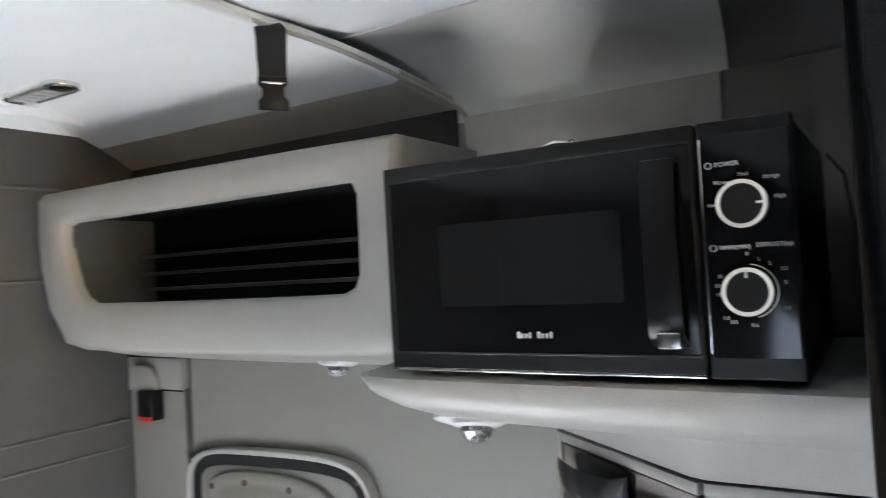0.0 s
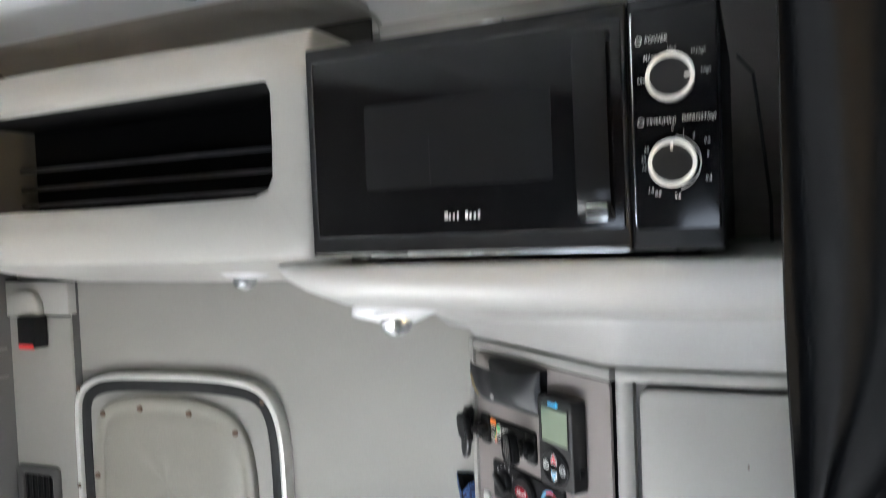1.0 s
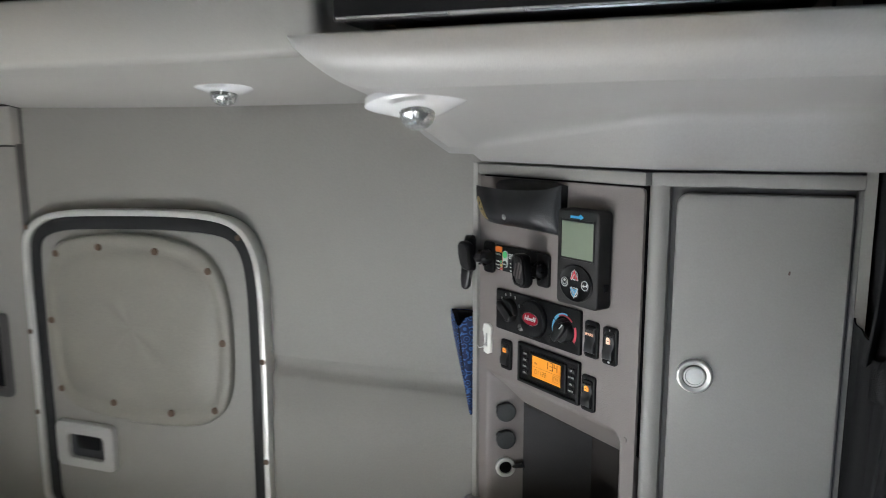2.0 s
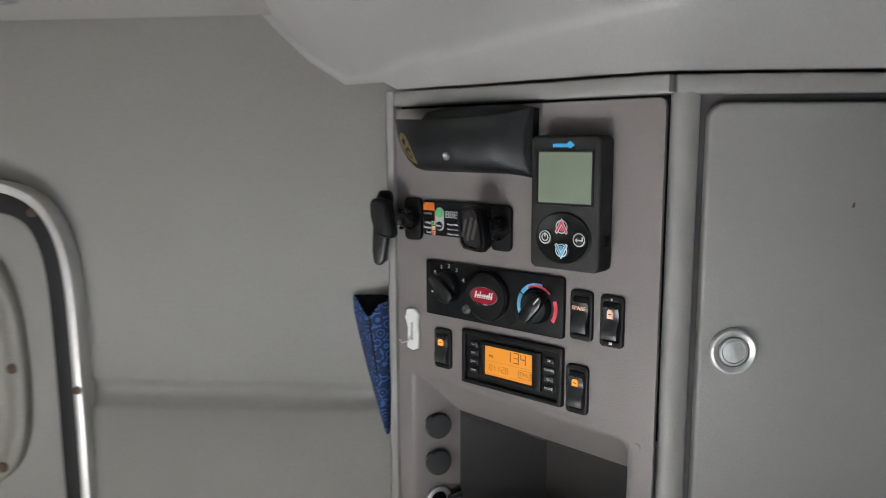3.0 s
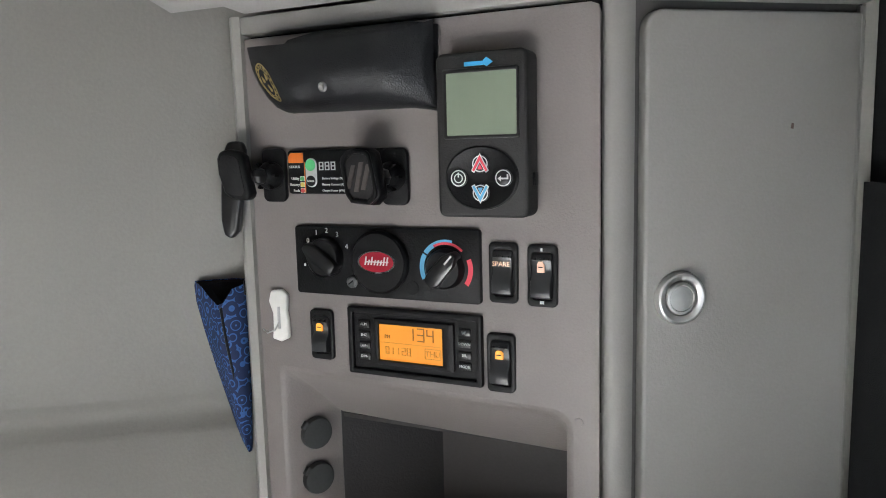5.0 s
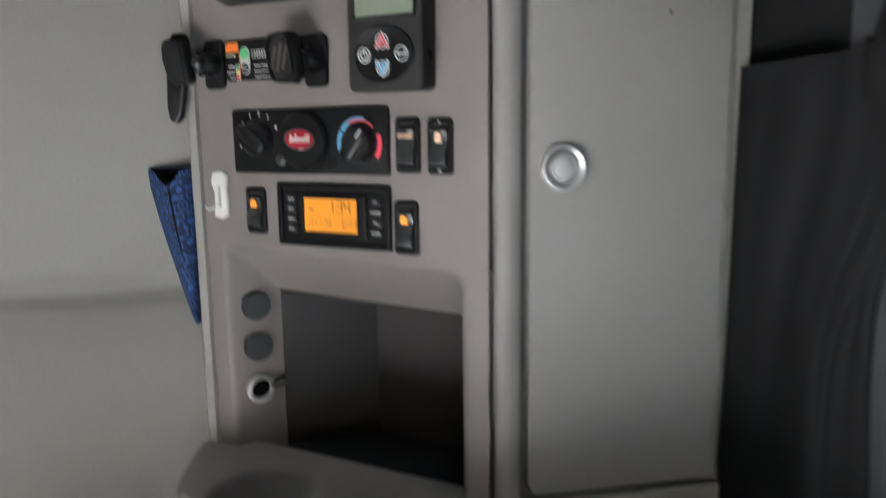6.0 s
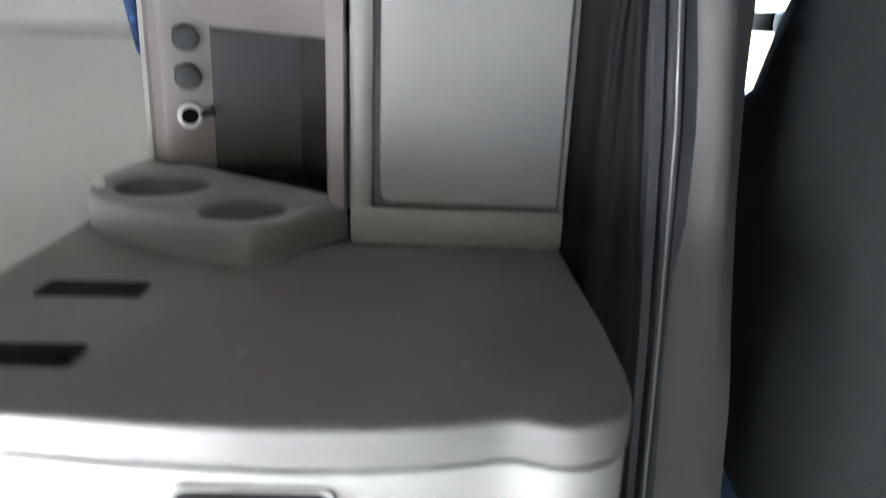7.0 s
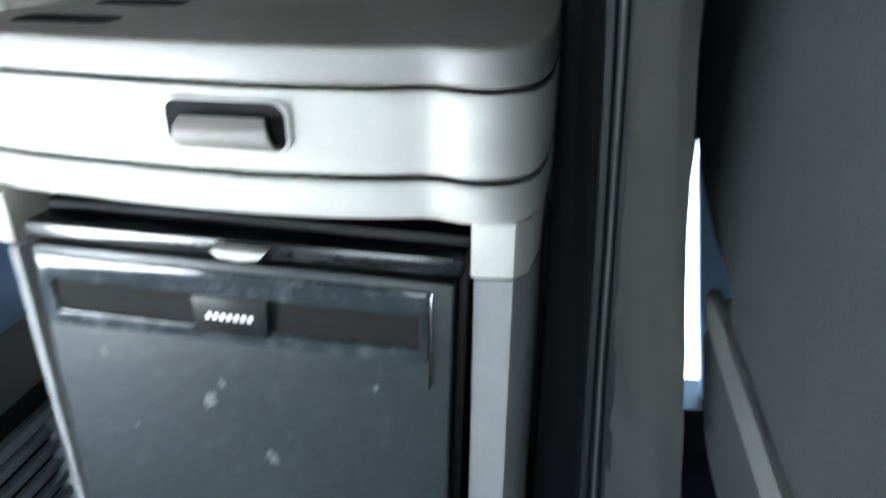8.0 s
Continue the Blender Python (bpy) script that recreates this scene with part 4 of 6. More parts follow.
oct_ = [(-0.0206, 0.0120), (-0.0190, 0.0165), (-0.0130, 0.0215), (-0.0040, 0.0228), (0.0080, 0.0218), (0.0122, 0.0185), (0.0160, 0.0040), (0.0192, -0.0124), (0.0182, -0.0165), (0.0110, -0.0222), (-0.0093, -0.0212), (-0.0150, -0.0150), (-0.0180, -0.0020)]
hd2 = part("head", slab(oct_, -0.0075, 0.005, "y", 0.0030, 3), BLACK, m2, "eight-sided black clamp head", pose(-0.0115, -0.029, 0.001, 0, 0, -12))
part("rim", ring_frame([(x * 0.96, z * 0.96) for x, z in oct_], [(x * 0.76, z * 0.80) for x, z in oct_], -0.0098, -0.0070, "y", 0.0010), BLACK, hd2)
RIBR = material("brown_black_rubber", (0.060, 0.051, 0.047), 0.5, vary=0.2, grain=300)
part("pad", slab([(x * 0.72, z * 0.78) for x, z in oct_], -0.0082, -0.007, "y", 0.0004), RUBBER, hd2)
for x in (-0.0095, -0.001, 0.0065):
    part("rubber_rib", slab([(x - 0.0048, -0.012 + abs(x) * 0.3), (x - 0.0003, -0.012 + abs(x) * 0.3), (x + 0.0062, 0.012 - abs(x) * 0.3), (x + 0.0017, 0.012 - abs(x) * 0.3)], -0.0090, -0.0080, "y"), RIBR, hd2)
# hard spectacle case leaning on the console
cs = thing("glasses_case", "black leather glasses case with open flap and snap button", "case", m=at_face(0.0, 0.0))


CASE_FRONT = [(1.02, 0.0340), (0.98, 0.0350), (0.88, 0.0375), (0.66, 0.0415), (0.42, 0.0415), (0.22, 0.0375), (0.07, 0.0285), (0.0, 0.014), (-0.01, 0.002)]


def case_point(f, h, y):
    """Place on the case: f runs along it, h up its face, y is the bow before it is shaped."""
    end = max(0.0, (f - 0.80) / 0.20)
    zt = 1.3920 + 0.003 * f + 0.005 * end * end
    zb = 1.3385 - 0.001 * f - 0.0045 * end * end
    bulge = 0.74 + 0.24 * math.sin(math.pi * min(1, f * 1.08) ** 0.8) + 0.10 * f - 0.36 * end ** 1.6
    u = 0.2935 - 0.027 * (1 - h) * max(0, 1 - f * 3) - 0.170 * f + 0.006 * math.sin(math.pi * min(1, max(0, h))) * end ** 2
    dip = -0.0032 * math.sin(math.pi * f) if h > 0.85 else 0
    wave = 0.0010 * math.sin(f * 9 + h * 3) + 0.0006 * math.sin(f * 23 + h * 5)
    return (-u, -(y + wave) * bulge, zb + (zt - zb) * h + dip)


def case_mesh():
    """Soft case: the front bows out from the face, the mouth gapes at the top, one end is cut on the slant and the other flares."""
    back = [(0.0275, 0.70), (0.0325, 1.00)]
    return rings([[case_point(i / 36, h, y) for y, h in back + [(y, h) for h, y in CASE_FRONT]] for i in range(37)], caps=(True, True))


def case_front(f, h):
    return Vector(case_point(f, h, along_table(CASE_FRONT, h) + 0.0007))


def along_table(table, h):
    for (h0, v0), (h1, v1) in zip(table, table[1:]):
        if h >= h1:
            return v1 + (v0 - v1) * (h - h1) / (h0 - h1)
    return table[-1][1]


def case_print(r0, r1, a0, a1, n=40):
    """A printed arc that lies on the case's front."""
    spot = lambda r, a: case_front(max(0.006, 0.098 + r * math.cos(a) * 0.50 / 0.170 + 0.25 * r * math.sin(a) / -0.170), 0.44 + 0.80 * r * math.sin(a) / 0.0535)
    rows = [[spot(r, radians(a0 + (a1 - a0) * i / n)) for i in range(n + 1)] for r in (r0, (r0 + r1) / 2, r1)]
    return sheet(rows, 0.0004)


part("shell", case_mesh(), LEATHER, cs, sharp=60)
part("back_flap", slab([(-0.268, 1.36), (-0.128, 1.36), (-0.1265, 1.400), (-0.150, 1.4045), (-0.24, 1.4045), (-0.268, 1.400), (-0.276, 1.394)], -0.003, -0.0005, "y", 0.0005), LEATHER, cs)
snap_at = case_front(0.495, 0.30)
part("snap", lathe([(0.0040, 0.0), (0.0040, 0.001), (0.0028, 0.0020), (0.0015, 0.0010), (0.0, 0.0010)], 22), material("dull_snap_metal", (0.34, 0.335, 0.32), 0.4, metal=0.5, vary=0.15, grain=300), cs, "metal snap", Matrix.Translation(snap_at) @ pose(0, 0, 0, 100))
GOLD = material("gold_print", (0.5, 0.38, 0.16), 0.35, metal=0.6, vary=0.1, grain=200)
part("gold_ring", case_print(0.0185, 0.0200, 0, 360), GOLD, cs, "gold printed ring")
part("gold_ring", case_print(0.0135, 0.0143, 0, 360), GOLD, cs)
for a in range(0, 360, 24):
    part("gold_mark", case_print(0.0152, 0.0176, a, a + 12, 4), GOLD, cs)
for a in (20, 140, 260):
    part("gold_mark", case_print(0.0030, 0.0100, a, a + 45, 5), GOLD, cs)

# adhesive hook
hk = thing("adhesive_hook", "white adhesive strip hook with small metal pin on the console", "hook", m=at_face(0.2925, 1.1585))
part("strip", slab([(x * 1.35, z * 1.04) for x, z in ((-0.0060, -0.0215), (0.001, -0.0236), (0.0070, -0.020), (0.0074, -0.006), (0.0062, 0.004), (0.0076, 0.0185), (0.003, 0.0228), (-0.0056, 0.0215), (-0.0078, 0.012), (-0.0048, 0.001), (-0.0050, -0.011))], -0.005, 0.0, "y", 0.0015, 3), material("white_plastic", (0.78, 0.77, 0.73), 0.35, vary=0.05, grain=200), hk)
part("pin", tube([(0.001, -0.005, -0.004), (0.001, -0.012, -0.012), (-0.004, -0.016, -0.014), (-0.010, -0.014, -0.012)], 0.0008, 6), CHROME, hk)
part("groove", tube([(0.001, -0.0052, 0.008), (0.001, -0.0058, -0.012)], 0.0014, 6), SILVER, hk)

# ---- moulded hood under the microwave ----
def hood():
    back = [(-0.434, 0.244), (-0.400, 0.244), (-0.362, 0.244), (-0.318, 0.242), (-0.268, 0.207), (-0.250, 0.188), (-0.12, 0.088), (-0.012, 0.005), (0.008, -0.004), (0.06, -0.004), (0.30, -0.004)]
    lipx = [-0.358, -0.353, -0.343, -0.326, -0.30, -0.268, -0.18, -0.05, 0.0, 0.06, 0.30]
    lipy = [-0.180, -0.183, -0.187, -0.191, -0.193, -0.194, -0.195, -0.195, -0.195, -0.195, -0.195]
    fz = [1.553, 1.516, 1.480, 1.452, 1.452, 1.458, 1.475, 1.488, 1.490, 1.490, 1.490]
    rows = []
    sweep = [0.12, 0.34, 0.55, 0.74, 0.90, 1, 1, 1, 1, 1, 1]
    for (bx, by), lx, ly, z, g in zip(back, lipx, lipy, fz, sweep):
        up = lambda h: 1.5690 - (1.5690 - h) * g
        mid = lambda f: (bx + (lx - bx) * f, by + (ly - by) * f)
        low = z - 0.016 if bx < -0.26 else 1.4265
        edge = 0.008 if bx < -0.26 else 0.014
        col = [(bx, by, low), (bx, by, z - edge), (bx + (lx - bx) * 0.01, by - 0.004, z - 0.005), (*mid(0.06), z + 0.001)]
        for f in (0.2, 0.45, 0.7, 0.86):
            col.append((*mid(f), z + (up(1.520) - z) * f ** (0.75 if bx < -0.24 else 1.0 if bx < -0.1 else 1.3)))
        col += [(*mid(0.95), up(1.525)), (*mid(0.985), up(1.534)), (*mid(1.0), up(1.547)), (*mid(1.002), up(1.558)), (*mid(0.995), up(1.5655)), (*mid(0.97), up(1.5685)), (*mid(0.90), 1.5690), (bx + 0.0, 0.24, 1.5690)]
        rows.append(col)
    # finer stations along the length
    out = []
    for a, b in zip(rows, rows[1:]):
        for k in range(3):
            out.append([tuple(p + (q - p) * k / 3 for p, q in zip(u, v)) for u, v in zip(a, b)])
    out.append(rows[-1])
    under = rings([col[:8] for col in out], close=False)
    lip = rings([col[7:] for col in out], close=False)
    return under, lip


hd = thing("shelf_hood", "pale grey moulded shelf hood carrying the microwave", "shelf")
under, lip = hood()
HOODG = material("hood_grey_plastic", (0.325, 0.315, 0.30), 0.45, vary=0.05, grain=380, bump=0.0002, stain=0.12, stain_colour=(0.3, 0.28, 0.26))
part("underside", under, HOODG, hd, sharp=75)
part("lip", lip, HOODG, hd, sharp=45)


def dome_lamp(x, y, z, tilt):
    """Clear push lamp on a pale oval flange."""
    lp = thing("reading_lamp", "small clear domed reading lamp with pale flange under the shelf", "lamp", "reading lamps", m=pose(x, y, z, *tilt))
    part("flange", rings([[(r * math.cos(2 * math.pi * i / 40), r * (0.48 if r > 0.04 else 0.85) * math.sin(2 * math.pi * i / 40), h) for i in range(40)] for r, h in ((0.064, 0.008), (0.064, 0.000), (0.057, -0.003), (0.035, -0.009), (0.027, -0.012))], caps=(True, True)), CLEARISH, lp)
    flute = lambda r, h, k: [(r * (1 + 0.05 * ((i + k) % 2)) * math.cos(2 * math.pi * i / 24), r * (1 + 0.05 * ((i + k) % 2)) * math.sin(2 * math.pi * i / 24), h) for i in range(24)]
    part("lens", rings([flute(r, h, k) for k, (r, h) in enumerate(((0.0200, -0.008), (0.0198, -0.013), (0.0190, -0.018), (0.0170, -0.023), (0.0135, -0.0275), (0.008, -0.0305), (0.002, -0.0315)))], caps=(True, True)), LENS, lp, "faceted clear lens", sharp=4)
    part("reflector", rings([flute(r, h, k) for k, (r, h) in enumerate(((0.0180, -0.009), (0.0165, -0.017), (0.0125, -0.0225), (0.006, -0.0255), (0.001, -0.026)))], caps=(True, True)), MIRROR, lp, sharp=4)
    return lp


CLEARISH = material("frosted_plastic", (0.62, 0.62, 0.62), 0.25, vary=0.04, grain=200)
LENS = bpy.data.materials.new("clear_lens")
LENS.use_nodes = True
lb = LENS.node_tree.nodes["Principled BSDF"]
lb.inputs["Base Color"].default_value, lb.inputs["Roughness"].default_value, lb.inputs["Transmission Weight"].default_value, lb.inputs["IOR"].default_value = (0.95, 0.96, 0.97, 1), 0.06, 0.85, 1.49
dome_lamp(-0.248, -0.088, 1.502, (-18, -6, 0))
dome_lamp(-0.644, 0.115, 1.541, (-9, 0, 0))

# ---- microwave ----
mw = thing("microwave", "black countertop microwave with handle and two white-ringed dials", "microwave")
MX0, MX1, MZ0, MZ1, MY = -0.297, 0.1465, 1.577, 1.8145, -0.193
part("case", box(MX0 + 0.002, MX1 - 0.002, MY + 0.012, 0.13, MZ0, MZ1 - 0.002, 0.004), BLACK, mw)
for x in (-0.26, 0.11):
    for y in (-0.15, 0.09):
        part("foot", lathe([(0.012, 0.0), (0.012, 0.0085)], 16), RUBBER, mw, "", pose(x, y, 1.5692))
DX = 0.0625
md = part("door", slab(rrect(MX0, DX, MZ0, MZ1, 0.003), MY - 0.002, MY + 0.0115, "y", 0.003, 3), BLACK, mw)
part("door_glass", slab(rrect(MX0 + 0.010, DX - 0.004, MZ0 + 0.022, MZ1 - 0.017, 0.003), MY - 0.0035, MY - 0.0015, "y", 0.0008), GLOSS, md)
# border lightened to stand in for the reflection along the frame
part("door_border", ring_frame(rrect(MX0 + 0.008, DX - 0.002, MZ0 + 0.020, MZ1 - 0.015, 0.004), rrect(MX0 + 0.0105, DX - 0.0045, MZ0 + 0.0225, MZ1 - 0.0175, 0.003), MY - 0.0045, MY - 0.001, "y", 0.0006), material("border_sheen", (0.03, 0.03, 0.032), 0.25, vary=0.1, grain=200), md)
MESHW = material("perforated_window", (0.0055, 0.0055, 0.006), 0.4, vary=0.25, grain=900, bump=0.0003, spec=0.22)
part("window", slab(rrect(-0.222, -0.012, 1.650, 1.742, 0.004), MY - 0.0041, MY - 0.0034, "y"), MESHW, md, "grey perforated viewing window")
part("window_shade", slab(rrect(-0.222, -0.145, 1.650, 1.702, 0.002), MY - 0.0046, MY - 0.0040, "y"), MESHW, md)
# handle: upright bar with bowed face and a bright plate for the glint at its foot
hrows = []
for y, z in ((MY - 0.004, 1.786), (MY - 0.022, 1.783), (MY - 0.027, 1.770), (MY - 0.0275, 1.70), (MY - 0.026, 1.640), (MY - 0.022, 1.618), (MY - 0.012, 1.609), (MY - 0.003, 1.607)):
    hrows.append([(x, y - 0.002 * (1 - ((x - 0.032) / 0.016) ** 2), z) for x in (0.016, 0.020, 0.026, 0.032, 0.038, 0.044, 0.048)])
part("handle", sheet(hrows, 0.006), material("handle_black", (0.006, 0.006, 0.0065), 0.3, vary=0.1, grain=200, spec=0.18), md, "glossy black upright handle")
# bright plate in place of the light reflected low in the handle
part("handle_glint", slab(rrect(0.024, 0.046, 1.6075, 1.623, 0.003), MY - 0.0265, MY - 0.0245, "y", 0.001), CHROME, md)
for i, (w, h) in enumerate(((0.0062, 0.0085), (0.0036, 0.006), (0.0034, 0.006), (0.003, 0.0075), (0.0, 0.0), (0.0052, 0.0085), (0.0036, 0.006), (0.0040, 0.006), (0.0040, 0.0085))):
    if w:
        x = -0.130 + i * 0.0047
        part("badge_bar", box(x, x + w * 0.55, MY - 0.0046, MY - 0.0034, 1.6150, 1.6150 + h * 0.80), FLASH, md)
# chrome strip in place of the light caught along the lower edge
part("bright_strip", box(MX0 + 0.003, DX - 0.002, MY - 0.0026, MY + 0.002, 1.5775, 1.581, 0.0006), CHROME, md)
cp = part("control_panel", slab(rrect(DX + 0.002, MX1, MZ0, MZ1, 0.003), MY - 0.002, MY + 0.0115, "y", 0.003, 3), BLACK, mw)
part("panel_face", slab(rrect(DX + 0.0055, MX1 - 0.003, MZ0 + 0.020, MZ1 - 0.013, 0.003), MY - 0.0034, MY - 0.0015, "y", 0.0006), GLOSS, cp)
part("bright_edge", box(DX + 0.0042, DX + 0.0058, MY - 0.0042, MY - 0.001, MZ0 + 0.024, MZ1 - 0.016, 0.0004), CHROME, cp)
for z in (1.736, 1.6575):
    dl = part("dial", lathe([(0.0212, 0.0), (0.0212, 0.010), (0.0200, 0.0125), (0.0, 0.0125)], 48), GLOSSY, cp, "black dial with white ring", pose(0.103, MY - 0.003, z, 90))
    part("ring", lathe([(0.0216, 0.0118), (0.0216, 0.0132), (0.0180, 0.0132), (0.0180, 0.0118)], 48), FLASH, dl)
    part("pointer", box(0.0125, 0.0182, -0.0011, 0.0011, 0.0125, 0.0136), FLASH, dl, m=pose(0, 0, 0, 0, 0, 0 if z > 1.7 else 90))
part("minute_ring", arc(0.103, 1.6575, 0.0238, 0.0246, -75, 85, MY - 0.0042, MY - 0.0030, 24), FLASH, cp)


def mwtext(text, x, z, size):
    words("print", text, size, FLASH, cp, pose(x, MY - 0.0037, z), 0.0003)


mwtext("POWER", 0.0905, 1.7735, 0.0060)
mwtext("Med", 0.104, 1.7630, 0.0048)
mwtext("M.High", 0.1275, 1.7585, 0.0046)
mwtext("M.Low", 0.0850, 1.7570, 0.0046)
mwtext("High", 0.1335, 1.7405, 0.0048)
mwtext("Low", 0.0765, 1.7370, 0.0046)
mwtext("TIMER(MIN)", 0.0930, 1.6975, 0.0052)
mwtext("DEFROST(kg)", 0.1265, 1.6985, 0.0052)
for tx, x, z in (("0", 0.103, 1.691), ("1", 0.1125, 1.6855), ("2", 0.1215, 1.6815), ("0.2", 0.1330, 1.6765), ("5", 0.1335, 1.6645), ("0.4", 0.1335, 1.6420), ("0.6", 0.1060, 1.6270), ("0.8", 0.0885, 1.6300), ("1.0", 0.0820, 1.6335), ("15", 0.0765, 1.6550), ("30", 0.0760, 1.6630), ("35", 0.0790, 1.6715)):
    mwtext(tx, x, z, 0.0046)
for x, z in ((0.0745, 1.7735), (0.0745, 1.6975)):
    part("symbol", lathe([(0.0032, 0.0), (0.0032, 0.0005), (0.0024, 0.0005), (0.0024, 0.0)], 18), FLASH, cp, "", pose(x, MY - 0.0032, z, 90))
tagged(part("metal_clip", join(tube([(-0.10, -0.17, 1.818), (-0.085, -0.17, 1.8195), (-0.070, -0.17, 1.8185)], [0.0015, 0.004, 0.002], 8), tube([(-0.072, -0.17, 1.8185), (-0.066, -0.171, 1.822), (-0.060, -0.17, 1.8185), (-0.066, -0.169, 1.8155)], 0.0012, 6)), CHROME), "small bright metal clip lying on the microwave", "clip")
tagged(part("power_cord", tube([(0.155, 0.06, 1.80), (0.172, 0.05, 1.775), (0.180, 0.05, 1.70), (0.188, 0.05, 1.62), (0.188, 0.06, 1.5735)], 0.0020, 8), RUBBER), "black cord hanging beside the microwave", "cord")

# ---- open cubby over the wall ----
cu = thing("cubby_shelf", "grey moulded overhead cubby with open front and three rails", "cubby")
CY = -0.02
outer = [(-1.275, 1.582), (-1.20, 1.568), (-1.0, 1.565), (-0.8, 1.564), (-0.6, 1.565), (-0.425, 1.567), (-0.412, 1.60), (-0.411, 1.70), (-0.412, 1.80), (-0.407, 1.85), (-0.402, 1.897),
         (-0.60, 1.899), (-0.80, 1.900), (-1.0, 1.901), (-1.20, 1.900), (-1.33, 1.900), (-1.355, 1.885), (-1.358, 1.82), (-1.352, 1.74), (-1.325, 1.65)]
inner = [(-1.215, 1.675), (-1.185, 1.662), (-1.0, 1.6605), (-0.8, 1.660), (-0.6, 1.6605), (-0.515, 1.662), (-0.492, 1.671), (-0.482, 1.69), (-0.480, 1.76), (-0.480, 1.815), (-0.488, 1.832),
         (-0.51, 1.837), (-0.80, 1.835), (-1.0, 1.834), (-1.20, 1.833), (-1.245, 1.833), (-1.262, 1.828), (-1.266, 1.80), (-1.258, 1.76), (-1.235, 1.70)]


def cubby_front():
    w = lambda p, y: (p[0], y, p[1])
    soft = [(x + (0.010 if x < -1.2 else -0.010 if x > -0.45 else 0), z + (0.010 if z < 1.6 else -0.008 if z > 1.89 else 0)) for x, z in outer]
    lip = [(x + (-0.006 if x < -1.2 else 0.006 if x > -0.5 else 0), z + (-0.006 if z < 1.68 else 0.006 if z > 1.82 else 0)) for x, z in inner]
    # the lower edge sweeps back to the wall as one curved belly
    belly = lambda d, drop: [(x + (d if x > -0.45 and z < 1.75 else 0.0), z - drop if z < 1.6 else z) for x, z in outer]
    loops = [[w(p, 0.235) for p in belly(0.075, 0.050)], [w(p, 0.12) for p in belly(0.035, 0.030)], [w(p, 0.05) for p in belly(0, 0.014)], [w(p, 0.01) for p in outer], [w(p, CY + 0.008) for p in outer], [w(p, CY) for p in soft],
             [w(p, CY) for p in lip], [w(p, CY + 0.006) for p in inner], [w(p, CY + 0.03) for p in inner]]
    return rings(loops)


part("front", cubby_front(), GREY, cu, sharp=60)
# cubby walls in near-black, which carries the shade of the open box
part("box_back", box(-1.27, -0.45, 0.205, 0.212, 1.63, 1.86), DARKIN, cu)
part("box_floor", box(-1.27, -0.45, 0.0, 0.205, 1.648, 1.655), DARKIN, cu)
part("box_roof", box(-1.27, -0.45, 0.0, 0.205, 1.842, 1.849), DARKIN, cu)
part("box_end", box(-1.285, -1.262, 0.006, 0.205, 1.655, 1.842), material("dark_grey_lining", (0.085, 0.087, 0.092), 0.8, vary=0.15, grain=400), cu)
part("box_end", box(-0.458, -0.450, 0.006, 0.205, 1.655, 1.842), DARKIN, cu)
for z in (1.757, 1.718, 1.683):
    part("rail", box(-1.262, -0.458, 0.165, 0.171, z - 0.004, z + 0.004, 0.0015), material("rail_grey", (0.06, 0.06, 0.063), 0.4, vary=0.1, grain=200), cu)

# padded headliner panel: flat over the bunk, rolling down to the side wall; shade painted on the lower roll and over
# the cubby
PROF = [(-1.8, 2.083), (-1.2, 2.083), (-0.6, 2.083), (-0.3, 2.083), (-0.1, 2.083), (0.0, 2.079), (0.06, 2.069), (0.12, 2.052), (0.17, 2.032), (0.215, 2.010), (0.25, 1.990), (0.266, 1.980)]


def panel_edge(y):
    return -0.600 if y < -0.1 else -0.600 + 0.150 * ((y + 0.1) / 0.366) ** 1.9


def panel_mesh(prof):
    n = 12
    low = [[(-1.43 + (panel_edge(y) - 0.012 + 1.43) * i / n, y, z) for i in range(n + 1)] + [(panel_edge(y) - 0.004, y, z + 0.003), (panel_edge(y), y, z + 0.008), (panel_edge(y), y, z + 0.020)] for y, z in prof]
    return sheet(low, 0.004)


# lower roll of the white panel, browned for the shadow that falls there
structure("panel_cove", panel_mesh([(y, z - 0.001) for y, z in PROF[8:]]), material("shaded_headliner", (0.40, 0.37, 0.34), 0.9, vary=0.12, grain=500, bump=0.0005, spec=0.15), "lower roll of the headliner panel, shade painted brown", "ceiling cove")
structure("headliner_panel", panel_mesh(PROF[:10]), WHITE, "white padded headliner panel rolling down to the wall", "ceiling panel")
# flat strip whose dark colour stands in for the cubby's shadow
structure("cubby_recess", box(-1.40, -0.452, 0.252, 0.259, 1.86, 1.982), material("recess_shade", (0.05, 0.045, 0.041), 0.9, vary=0.12, grain=500, spec=0.15), "flat wall strip over the cubby, shade painted dark brown", "recess")
BEIGE = material("beige_piping", (0.42, 0.39, 0.35), 0.6, vary=0.08, grain=400, bump=0.0004)
structure("headliner_rib", tube([(panel_edge(y) + 0.002, y, z + 0.006) for y, z in PROF[4:11]] + [(-0.447, 0.257, 1.985), (-0.437, 0.258, 1.972), (-0.431, 0.258, 1.95), (-0.427, 0.258, 1.90), (-0.425, 0.258, 1.84)], 0.0045, 10), BEIGE, "beige piping along the headliner edge and down the wall", "trim")
structure("headliner_roll", tube([(-0.604, y, 2.089) for y in (-1.79, -1.2, -0.7, -0.3, -0.13, -0.085)], [0.011] * 5 + [0.009], 12), WHITE, "white rolled edge of the headliner panel", "trim")
st = thing("strap", "black webbing strap with side-release buckle hanging from the headliner", "strap")
